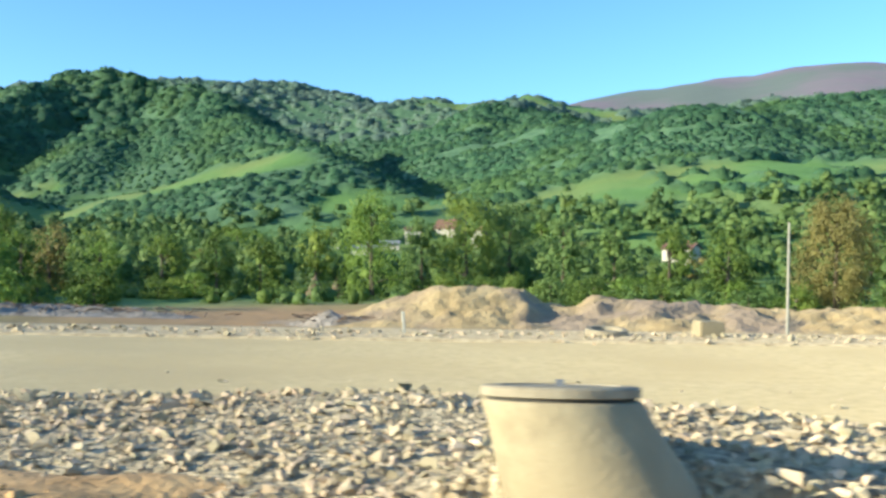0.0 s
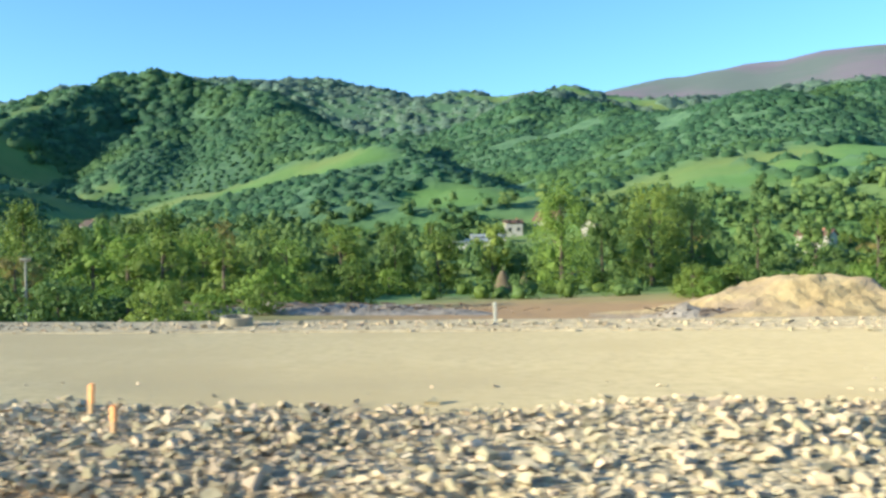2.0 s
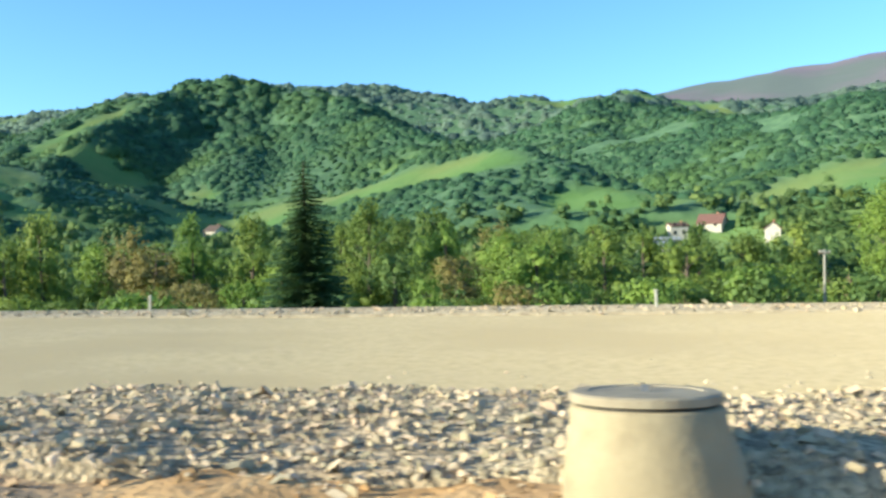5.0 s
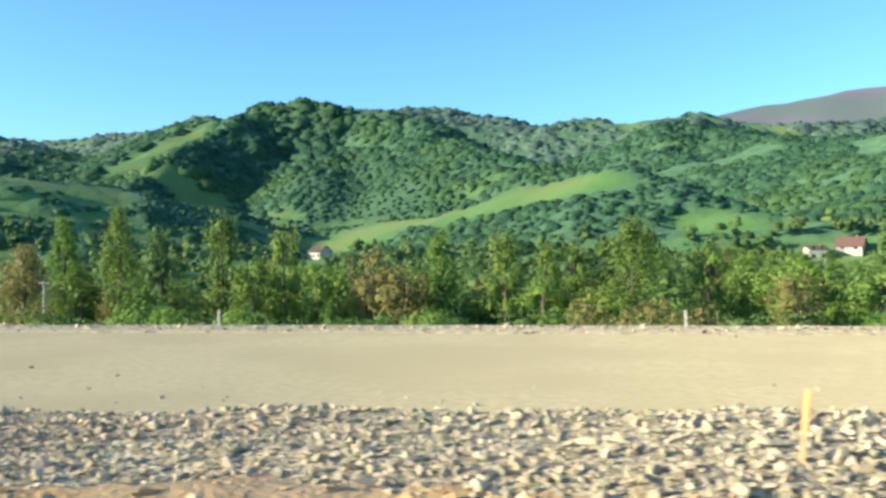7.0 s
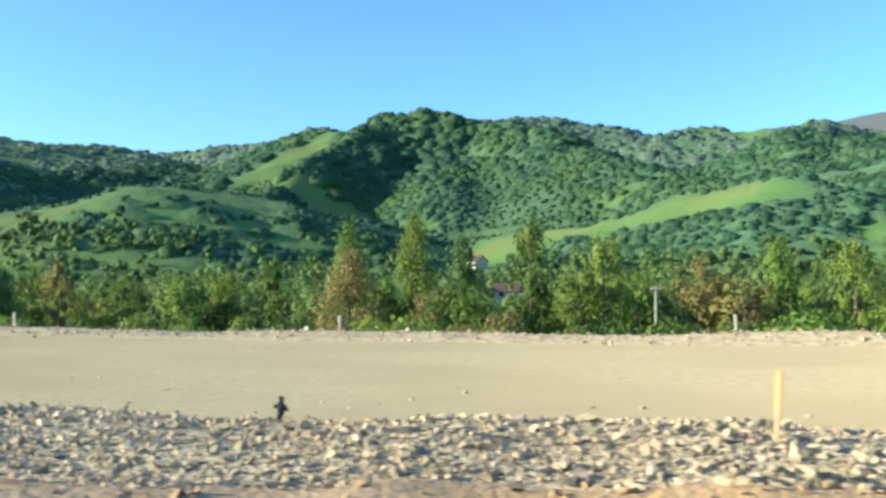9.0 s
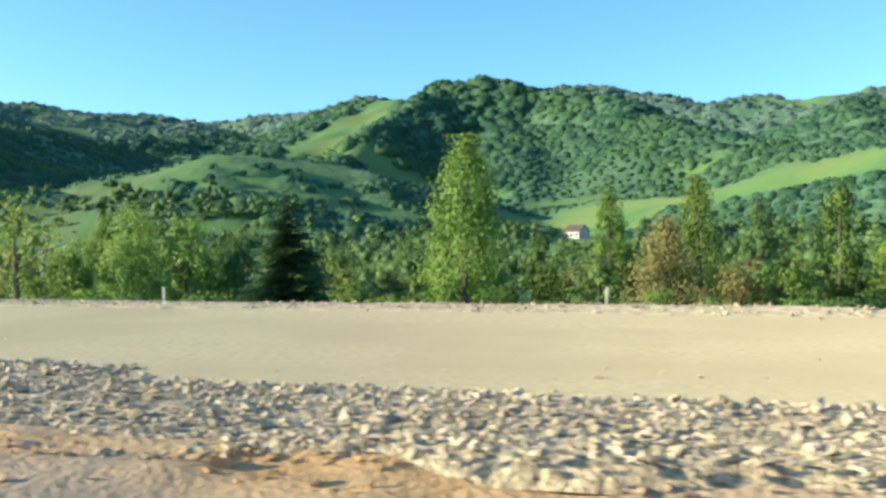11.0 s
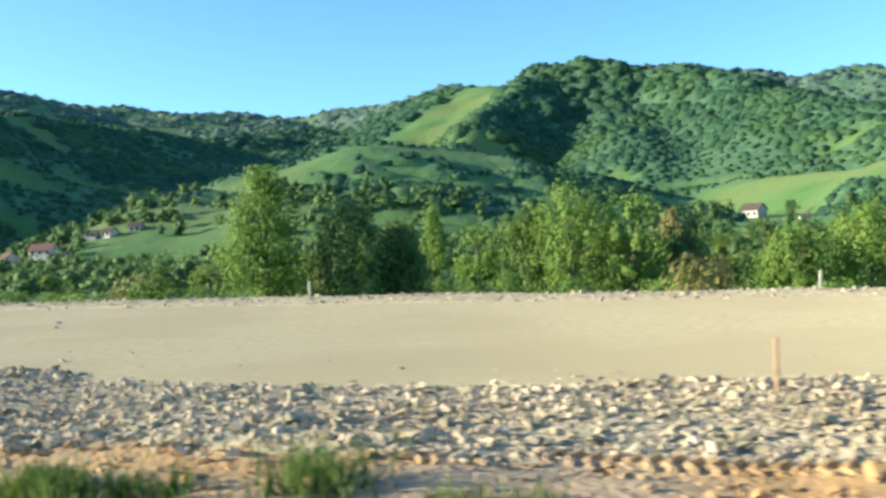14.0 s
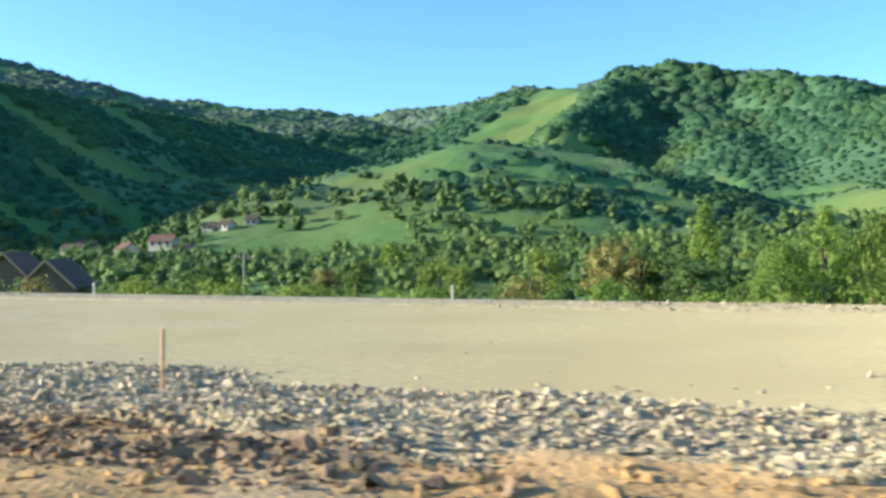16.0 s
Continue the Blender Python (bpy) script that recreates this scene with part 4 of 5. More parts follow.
for sx, sy, tall, lean, foot, painted in ((-24.3, 6.67, 0.36, (0, 3), False, True), (-35.08, 6.6, 0.28, (0, 4), False, True), (-34.65, 6.1, 0.22, (0, 2), False, True),
                                          (-60.5, 5.75, 0.6, (3, 2), True, True), (-60.28, 6.4, 0.28, (0, -8), False, False), (-114.5, 6.3, 0.5, (0, 6), False, True),
                                          (-124.75, 5.8, 0.6, (0, -9), True, False), (-138.5, 6.95, 0.45, (0, 0), True, True), (-150.6, 7.5, 0.55, (0, 4), False, True),
                                          (-159.7, 7.75, 0.45, (0, 4), False, True), (-214.65, 6.3, 0.46, (0, -2), True, False), (-225.6, 7.55, 0.55, (0, 3), False, False),
                                          (-235.5, 6.9, 0.5, (0, 3), False, False), (-256.6, 7.8, 0.42, (4, 8), False, False), (-267.56, 7.4, 0.5, (0, 2), False, True),
                                          (-279.2, 7.5, 0.48, (0, 2), False, True), (-289.57, 6.95, 0.58, (0, 3), False, False),
                                          (-246.5, 7.6, 0.45, (0, 0), False, False)):
    stake(sx, sy, tall, lean, foot, painted)

# dark sticks lying at the road edge
for k, (ax, ay, bx, by) in enumerate(((-276.61, 8.1, -276.31, 8.34), (-276.25, 8.19, -275.92, 8.48), (-277.23, 7.74, -276.9, 7.85), (-276.7, 6.77, -276.46, 7.2))):
    px, py = np.array([ax, (ax + bx) / 2, bx]), np.array([ay, (ay + by) / 2, by])
    pz = np.maximum(road_z(px, py), bed_z(px, py)) + 0.03
    bm = bmesh.new()
    tube(bm, [(ax, ay, pz[0]), (px[1] + 0.01, py[1] - 0.012, max(pz)), (bx, by, pz[2])], [0.016, 0.024, 0.013], 7)
    for q in bm.verts:
        q.co += 0.008 * noise.noise_vector(q.co * 9)
    tagged(part("stick", bm, OLDWOOD), "dark weathered stick lying at the road edge", "stick", "sticks")

# a short stick with a black rag
rag = new("rag_stick")
bm = bmesh.new()
tube(bm, [(0, 0, -0.1), (0.01, 0, 0.12), (0.0, 0, 0.24)], [0.012, 0.011, 0.008], 6)
part("stick", bm, OLDWOOD, rag)
bm = bmesh.new()
tube(bm, [(-0.02, 0, 0.03), (-0.01, 0.005, 0.07), (0.004, 0, 0.11), (0.0, 0, 0.15), (0.004, 0, 0.18), (0.0, 0, 0.205), (0.004, 0, 0.235), (0.002, 0, 0.255)],
     [0.022, 0.03, 0.036, 0.05, 0.036, 0.02, 0.028, 0.012], 10)
tube(bm, [(-0.02, 0, 0.155), (-0.055, 0.005, 0.16), (-0.085, 0, 0.135)], [0.03, 0.022, 0.008], 7)
tube(bm, [(0.02, 0, 0.155), (0.055, -0.005, 0.145), (0.075, 0, 0.11)], [0.03, 0.02, 0.008], 7)
for q in bm.verts:
    q.co += 0.012 * noise.noise_vector(q.co * 22)
part("rag", bm, CLOTH, rag, "torn black cloth")
rag.matrix_world = pose(-155.1, 8.1, 0.02)
tagged(rag, "short stick wrapped in a torn black rag", "stick")


def far_post(x, lean):
    root = new("marker_post")
    bm = bmesh.new()
    box(bm, -0.028, 0.028, -0.025, 0.025, -0.3, 0.40)
    bmesh.ops.bevel(bm, geom=bm.edges[:], offset=0.008, segments=1, affect="EDGES")
    part("shaft", bm, WHITE, root)
    y = float(far_edge(x)) + 0.45
    root.matrix_world = pose(x, y, float(shoulder_z(np.array([x]), np.array([y]))[0]) - 0.03, lean, lean * 0.7, 10)
    return tagged(root, "short dusty white marker post on the gravel windrow", "marker post", "marker posts")


for i, px in enumerate((-302.7, -291.8, -279.9, -268.7, -257.3, -245.8, -236.0, -225.2, -214.7, -204, -193, -176.3, -168.4, -159.3, -150.5, -137.5, -124.7, -114.2, -102.9,
                        -92, -81, -70.2, -58.4, -32.5, -12.5, -2.8)):
    far_post(px, (i * 37 % 11) - 5)

# concrete rings and slabs lying at the far edge
for rx, rr, rh in ((0.64, 0.36, 0.14), (-37.3, 0.30, 0.2)):
    bm = bmesh.new()
    lathe(bm, [(rr, 0, 0, 0), (rr, rh, 0, 0), (rr * 0.75, rh, 0, 0), (rr * 0.75, rh - 0.06, 0, 0)], 28)
    ob = part("concrete_ring", bm, LID)
    ob.matrix_world = pose(rx, float(far_edge(rx)) + 0.5, float(shoulder_z(np.array([rx]), far_edge(np.array([rx])) + 0.5)[0]) - 0.03, 3, 2, 0)
    tagged(ob, "pale concrete ring lying on the far road edge", "concrete ring", "concrete rings")
for rx, w, d, h in ((2.33, 0.42, 0.4, 0.26), (-17.3, 0.55, 0.4, 0.16), (-172.2, 1.1, 0.6, 0.16)):
    bm = bmesh.new()
    box(bm, -w / 2, w / 2, -d / 2, d / 2, -0.1, h)
    bmesh.ops.bevel(bm, geom=bm.edges[:], offset=0.02, segments=2, affect="EDGES")
    ob = part("concrete_block", bm, CONCRETE)
    ob.matrix_world = pose(rx, float(far_edge(rx)) + 0.6, float(shoulder_z(np.array([rx]), far_edge(np.array([rx])) + 0.6)[0]), 0, 2, 12)
    tagged(ob, "pale concrete block lying on the gravel windrow", "concrete block", "concrete blocks")

# a torn tarpaulin strip and two planks in the gravel
X, T = np.meshgrid(np.linspace(-280.1, -278.6, 40), np.linspace(0, 1, 8))
Y = 5.95 + 0.25 * T + 0.12 * np.sin(X * 3)
Z = bed_z(X, Y) * 0.5 + verge_z(X, Y) * 0.5 + 0.06 + 0.04 * fbm(X, Y, 0.2, 3, 3.0)
ob = sheet("tarpaulin", np.stack([X.ravel(), Y.ravel(), Z.ravel()], 1), grid_faces(40, 8), SHEET, smooth=True)
solid = ob.modifiers.new("thick", "SOLIDIFY")
solid.thickness = 0.006
tagged(ob, "crumpled grey tarpaulin strip half buried in gravel", "tarpaulin")
for px, py, turn, length in ((-276.85, 8.75, 10, 0.42), (-276.35, 8.95, 6, 0.42), (-241.9, 5.2, -28, 0.5), (-1.9, 3.95, 6, 1.2)):
    bm = bmesh.new()
    box(bm, -length / 2, length / 2, -0.035, 0.035, 0, 0.025)
    bmesh.ops.bevel(bm, geom=bm.edges[:], offset=0.004, segments=1, affect="EDGES")
    ob = part("plank", bm, OLDWOOD if py > 6 else WOOD)
    base = float(road_z(np.array([px]), np.array([py]))[0]) if py > 7 else float(verge_z(np.array([px]), np.array([py]))[0]) + 0.02
    ob.matrix_world = pose(px, py, base + 0.015, 0, 2, turn)
    tagged(ob, "short broken wooden plank lying on the ground", "plank", "planks")
# a few pale paper scraps on the road
for px, py in ((-259.5, 13.6), (-260.3, 14.5), (-215.15, 5.08)):
    bm = bmesh.new()
    box(bm, -0.06, 0.06, -0.04, 0.04, 0, 0.05)
    bmesh.ops.bevel(bm, geom=bm.edges[:], offset=0.012, segments=2, affect="EDGES")
    ob = part("litter", bm, WHITE)
    zz = float(road_z(np.array([px]), np.array([py]))[0]) if py > 7 else float(verge_z(np.array([px]), np.array([py]))[0])
    ob.matrix_world = pose(px, py, zz, 0, 0, px * 30)
    tagged(ob, "small crumpled white carton lying on the ground", "litter", "litter")


def utility_pole(x, y, top, arm=0.0, second=False):
    root = new("utility_pole")
    base = float(ground_z(x, y))
    h = top - base
    bm = bmesh.new()
    tube(bm, [(0, 0, -0.5), (0, 0, h * 0.5), (0, 0, h)], [0.10, 0.085, 0.065], 10)
    part("shaft", bm, POLE, root)
    for k in range(2 if second else 1):
        if arm:
            zz = h - 0.25 - 0.55 * k
            bm = bmesh.new()
            box(bm, -arm, arm, -0.05, 0.05, zz - 0.05, zz + 0.05)
            part("crossarm", bm, OLDWOOD, root, "dark wooden crossarm")
            for q in (-0.92, -0.45, 0.45, 0.92):
                bm = bmesh.new()
                lathe(bm, [(0.03, zz + 0.05, q * arm, 0), (0.055, zz + 0.1, q * arm, 0), (0.05, zz + 0.17, q * arm, 0), (0.025, zz + 0.2, q * arm, 0)], 8)
                part("insulator", bm, WHITE, root, "small white insulator")
    root.matrix_world = pose(x, y, base, 0, 0.6, 15)
    return tagged(root, "slim grey utility pole with a wooden crossarm" if arm else "slim grey utility pole standing among bushes", "utility pole", "utility poles")


utility_pole(13.9, 52.5, 2.3)
utility_pole(-67.3, 58.9, 0.2, 0.35)
utility_pole(-154.0, 56.0, 0.6, 0.3)
utility_pole(-237.7, 53.8, 2.1, 0.5, True)
utility_pole(-324.0, 55.9, 0.6, 0.75)

# ---- heaps beyond the road ----
hx, hy = np.arange(-31, 78, 0.4), np.arange(76, 106, 0.4)
HX, HY = np.meshgrid(hx, hy)
crest = np.interp(HX + 0.8 * fbm(HY, HX * 0, 5, 2, 3.0), [-31, -22, -15, -10, -5, -1.2, 0.2, 4, 5.5, 14, 22, 34, 60, 78], [0, 0.5, 2.3, 3.9, 3.7, 3.4, 2.1, 2.2, 3.0, 2.7, 2.2, 2.3, 1.9, 0.0])
across = np.interp(HY + 1.5 * fbm(HX, HX * 0, 9, 3, 2.0), [78, 81, 86.5, 89, 96, 104], [0, 0.12, 0.72, 1, 0.95, 0])
hump = crest * across
slide = fbm(HX * 0.8 - HY * 0.9, HX * 0.25 + HY * 0.22, 2.6, 3, 7.0)               # gullies run down across the face
hump = hump + np.clip(hump, 0, 1) * (0.30 * fbm(HX, HY, 2.2, 4, 4.0) - np.interp(HX, [0, 6], [0.35, 0.6]) * np.abs(slide) + 0.12 * fbm(HX, HY, 0.8, 2, 1.0))
HZ = ground_z(HX, HY) - 0.15 + hump
tagged(sheet("earth_mound", np.stack([HX.ravel(), HY.ravel(), HZ.ravel()], 1), grid_faces(len(hx), len(hy)), SPOIL, smooth=True), "long heap of dug-out sandy earth with gullied sides", "earth heap")
hx, hy = np.arange(-76, -30, 0.6), np.arange(88, 108, 0.6)
HX, HY = np.meshgrid(hx, hy)
hump = np.clip(1.2 - np.hypot((HX + 54) / 16, (HY - 98) / 6), 0, 1) ** 0.8 * 1.2
HZ = ground_z(HX, HY) - 0.2 + hump * (1.0 + 0.5 * fbm(HX, HY, 3, 3, 1.0))
heap = tagged(sheet("brush_mound", np.stack([HX.ravel(), HY.ravel(), HZ.ravel()], 1), grid_faces(len(hx), len(hy)), DEBRIS, smooth=True), "low grey-brown heap of uprooted brush and soil", "brush heap")
bm = bmesh.new()
tube(bm, [(-1, 0, 0), (0.1, 0.08, 0.06), (1, 0, 0)], [0.075, 0.055, 0.02], 5)
stick = part("branch", bm, OLDWOOD, heap, "tangled bare branch")
r = random.Random(5)
for k in range(150):
    px, py = -54 + r.gauss(0, 8), 97 + r.gauss(0, 2.6)
    pz = float(ground_z(px, py)) + 0.45 + r.random() * 0.5
    a, l, e = r.uniform(-28, 28) + (0 if r.random() < 0.6 else 85), r.uniform(0.5, 1.3), r.uniform(-12, 20)
    ob = stick if k == 0 else new("branch", stick.data)
    ob.parent = heap
    ob.matrix_world = pose(px, py, pz, 0, e, a) @ Matrix.Diagonal((l, 1, 1, 1))


hx, hy = np.arange(-25, -12, 0.4), np.arange(81, 88, 0.4)
HX, HY = np.meshgrid(hx, hy)
hump = np.clip(1.15 - np.hypot((HX + 18.5) / 4.6, (HY - 84.5) / 2.3), 0, 1) ** 0.8 * 1.1
small_heap = tagged(sheet("brush_mound", np.stack([HX.ravel(), HY.ravel(), (ground_z(HX, HY) - 0.15 + hump * (1 + 0.6 * fbm(HX, HY, 1.8, 3, 4.0))).ravel()], 1), grid_faces(len(hx), len(hy)), DEBRIS, smooth=True),
                    "small dark heap of brush beside the earth heap", "brush heap")
for k in range(45):
    px, py = -18.5 + r.gauss(0, 2.2), 84.2 + r.gauss(0, 0.9)
    ob = new("branch", stick.data)
    ob.parent = small_heap
    ob.matrix_world = pose(px, py, float(ground_z(px, py)) + 0.4 + r.random() * 0.6, 0, r.uniform(-15, 25), r.uniform(-40, 40)) @ Matrix.Diagonal((r.uniform(0.4, 0.9), 1, 1, 1))


def haystack(x, y, h, w):
    root = new("haystack")
    bm = bmesh.new()
    rings = []
    for k in range(9):
        t = k / 8
        rings.append((w / 2 * (1 - t) ** 0.65 * (1.05 if 0 < k < 4 else 1) + 0.06, h * t, 0, 0))
    lathe(bm, rings, 18)
    for v in bm.verts:
        n = noise.noise(v.co * 0.9 + Vector((x, y, 0)))
        v.co.x *= 1 + 0.18 * n
        v.co.y *= 1 + 0.18 * n
    part("hay", bm, HAY, root, "", True)
    bm = bmesh.new()
    tube(bm, [(0, 0, h * 0.8), (0, 0, h + 0.7)], [0.07, 0.05], 6)
    part("centre_pole", bm, OLDWOOD, root, "thin wooden centre pole")
    root.matrix_world = pose(x, y, float(ground_z(x, y)) - 0.1)
    return tagged(root, "old brown conical haystack on the meadow", "haystack", "haystacks")


haystack(-39.5, 165, 4.4, 3.8)
haystack(-35.6, 165, 3.4, 3.0)


# ---- houses ----


def house(x, y, z, w, d, wall_h, roof_h, turn, walls, roof, label, windows=3, chimney=True):
    root = new("house")
    bm = bmesh.new()
    box(bm, -w / 2, w / 2, -d / 2, d / 2, -1.5, wall_h)
    part("wall", bm, walls, root)
    for sx in (-1, 1):                       # gable walls
        bm = bmesh.new()
        a = [bm.verts.new((sx * (w / 2 - 0.02), yy, zz)) for yy, zz in ((-d / 2 + 0.05, wall_h), (d / 2 - 0.05, wall_h), (0, wall_h + roof_h - 0.1))]
        b = [bm.verts.new((sx * (w / 2 - 0.25), v.co.y, v.co.z)) for v in a]
        bm.faces.new(a)
        bm.faces.new(b[::-1])
        for i in range(3):
            bm.faces.new((a[i], b[i], b[(i + 1) % 3], a[(i + 1) % 3]))
        part("gable", bm, walls, root)
    roof_part = None
    for sy in (-1, 1):
        bm = bmesh.new()
        o = 0.5
        drop = roof_h / (d / 2) * o
        pts = [(-w / 2 - o, sy * (d / 2 + o), wall_h - drop), (w / 2 + o, sy * (d / 2 + o), wall_h - drop), (w / 2 + o, 0, wall_h + roof_h), (-w / 2 - o, 0, wall_h + roof_h)]
        lo = [bm.verts.new(p) for p in pts]
        hi = [bm.verts.new((p[0], p[1], p[2] + 0.18)) for p in pts]
        bm.faces.new(hi if sy < 0 else hi[::-1])
        bm.faces.new(lo[::-1] if sy < 0 else lo)
        for i in range(4):
            bm.faces.new((lo[i], lo[(i + 1) % 4], hi[(i + 1) % 4], hi[i]))
        bmesh.ops.recalc_face_normals(bm, faces=bm.faces)
        roof_part = part("roof", bm, roof, root)
    if chimney:
        bm = bmesh.new()
        box(bm, w * 0.2, w * 0.2 + 0.5, -0.25, 0.25, wall_h + roof_h * 0.5, wall_h + roof_h + 0.8)
        part("chimney", bm, BRICK, roof_part)
    else:                                    # boards along the gable edges
        for sx in (-1, 1):
            for sy in (-1, 1):
                bm = bmesh.new()
                x0, drop = sx * (w / 2 + 0.505), roof_h / (d / 2) * 0.5
                ends = [(sy * (d / 2 + 0.5), wall_h - drop), (sy * 0.01, wall_h + roof_h)]
                q = [bm.verts.new((x0 + dx, yy, zz + dz)) for dx in (0, sx * 0.05) for yy, zz in ends for dz in (-0.12, 0.2)]
                for f in ((0, 1, 3, 2), (4, 6, 7, 5), (0, 4, 5, 1), (2, 3, 7, 6), (1, 5, 7, 3), (0, 2, 6, 4)):
                    bm.faces.new([q[i] for i in f])
                bmesh.ops.recalc_face_normals(bm, faces=bm.faces)
                part("bargeboard", bm, WOOD, root)
    for k in range(windows):
        wx = -w / 2 + (k + 0.5) * w / windows
        for zz in ([1.0] if wall_h < 4 else [1.0, 3.8]):
            win = new("window")
            win.parent = root
            bm = bmesh.new()
            box(bm, wx - 0.6, wx + 0.6, -d / 2 - 0.05, -d / 2 + 0.1, zz, zz + 1.3)
            part("pane", bm, GLASS, win)
            bm = bmesh.new()
            box(bm, wx - 0.75, wx + 0.75, -d / 2 - 0.14, -d / 2 + 0.05, zz - 0.14, zz - 0.02)
            part("sill", bm, WHITE, win)
    root.matrix_world = pose(x, y, max(z, float(terrain(x, y)) - 2.6), 0, 0, turn)
    return tagged(root, label, "house", "village houses")


house(-30.5, 352, 2.6, 9, 8, 2.2, 3.2, -25, PLASTER, TILE, "whitewashed house with a weathered red tile roof", 2)
house(-44, 347, -0.2, 6.5, 6, 4.2, 1.0, 10, PLASTER, TILE, "unfinished cream house with open window holes", 2)
house(-16.5, 314, -1.2, 4, 5, 3.4, 2.0, 70, PLASTER, TILE, "small white house behind trees", 1)
house(-260, 436, 4.0, 9, 8, 3.6, 2.8, -30, PLASTER, DARKROOF, "two-storey pale house with a dark roof on the slope", 3)
house(-239, 392, 0.6, 4.5, 5, 2.0, 1.6, 20, PLASTER, DARKROOF, "small white house among orchard trees", 2)
house(-519, 333, 9.0, 5, 6, 3.0, 1.8, 20, PLASTER, DARKROOF, "narrow pale house at the foot of the wooded hill", 2)
house(-527, 325, 7.2, 5, 6, 2.6, 1.8, 0, PLASTER, DARKROOF, "small white house at the foot of the hill", 2)
house(-534.5, 323, 7.0, 5, 6, 2.2, 1.6, 15, PLASTER, DARKROOF, "low white house with a dark roof below the hill", 2)
house(-540, 300, 0.0, 10, 8, 2.8, 2.6, 15, PLASTER, TILE, "low house with a red tile roof in the village", 3)
house(-556, 296, -3.0, 9, 7, 2.8, 2.4, -25, PLASTER, TILE, "plastered house with a red roof in the village", 3)
house(-520, 288, -3.5, 8, 7, 2.6, 2.2, 40, PLASTER, DARKROOF, "pale house with a grey-brown roof in the village", 2)
house(-575, 286, -3.2, 9, 7, 3.0, 2.2, 10, PLASTER, DARKROOF, "pale house beside the village lane", 2)
house(-602, 320, -1.9, 9, 7, 3.0, 2.2, 30, PLASTER, TILE, "red-roofed house at the edge of the village", 2)
house(-470, 560, 31, 8, 6, 2.6, 2.2, 10, PLASTER, DARKROOF, "small farmhouse high on the hillside", 2)
house(-205, 255, -6.0, 8, 6, 2.6, 2.0, 10, PLASTER, DARKROOF, "pale house hidden behind the trees", 2)
house(43, 262, -5.2, 9, 6, 3.4, 1.4, -38, PLASTER, TILE, "pale roughcast house with a low red roof behind trees", 2)
# dark timber barn near the road
house(-363.5, 76, -4.6, 6.0, 5.5, 1.8, 2.6, -65, OLDWOOD, DARKROOF, "dark weathered timber barn with a steep roof", 1, False)
house(-374.5, 80, -4.4, 6.0, 5.5, 2.2, 2.8, -65, OLDWOOD, TILE, "timber house with a steep brown roof", 1, False)
# long sheds with sheet roofs
for sx, sy, w in ((-57, 300, 13), (-52, 322, 12), (-152, 300, 9)):
    root = new("shed")
    bm = bmesh.new()
    box(bm, -w / 2, w / 2, -2.5, 2.5, -1.5, 2.2)
    part("wall", bm, PLASTER, root)
    bm = bmesh.new()
    box(bm, -w / 2 - 0.4, w / 2 + 0.4, -3, 3, 2.2, 2.34, pose(0, 0, 0.2, 9, 0, 0))
    part("roof", bm, SHEET, root, "pale grey sheet roof")
    root.matrix_world = pose(sx, sy, float(ground_z(sx, sy)) + 0.3, 0, 0, 8)
    tagged(root, "long low shed with a pale sheet roof", "shed", "sheds")

# ---- trees ----


def leaf_crown(seed, shape, n, leaf, clusters=60):
    """Leaf clumps of a crown of unit height (z 0.12 to 1) and unit half-width: arrays of verts and faces."""
    g = np.random.default_rng(seed)
    if shape == "tall":
        t = g.uniform(0.04, 1.0, clusters)
        reach = np.interp(t, [0.04, 0.25, 0.55, 0.82, 1.0], [0.8, 1.0, 0.95, 0.66, 0.14])
    elif shape == "cone":
        t = g.uniform(0.03, 1.0, clusters) ** 1.25
        reach = np.interp(t, [0.0, 0.2, 0.6, 1.0], [0.95, 1.0, 0.55, 0.08])
    elif shape == "shrub":
        t = g.uniform(0.05, 0.95, clusters)
        reach = np.sqrt(np.clip(1 - ((t - 0.25) / 0.75) ** 2, 0.05, 1))
    else:
        t = g.uniform(0.06, 0.97, clusters)
        reach = np.sqrt(np.clip(1 - ((t - 0.48) / 0.52) ** 2, 0.04, 1))
    a = g.uniform(0, 6.28, clusters)
    r = reach * np.sqrt(g.uniform(0.15, 1, clusters)) * g.uniform(0.75, 1.12, clusters)
    centre = np.stack([r * np.cos(a), r * np.sin(a), t], 1)
    pick = g.integers(0, clusters, n)
    spread = g.uniform(0.09, 0.19, clusters)[pick]
    off = g.normal(0, 1, (n, 3)) * spread[:, None] * [[1, 1, 0.42]]
    p = centre[pick] + off
    p[:, 2] = np.clip(p[:, 2], 0.02, 1.06)
    out = off / (np.linalg.norm(off, axis=1)[:, None] + 1e-6) + 0.7 * (p - [0, 0, 0.4]) * [1, 1, 1.6] + 0.45 * g.normal(0, 1, (n, 3))   # leaves face outward
    out /= np.linalg.norm(out, axis=1)[:, None]
    u = np.cross(out, g.normal(0, 1, (n, 3)))
    u /= np.linalg.norm(u, axis=1)[:, None]
    w = np.cross(out, u)
    return centre, p, u * (leaf * g.uniform(0.6, 1.3, n))[:, None], w * (leaf * 0.62 * g.uniform(0.6, 1.2, n))[:, None]


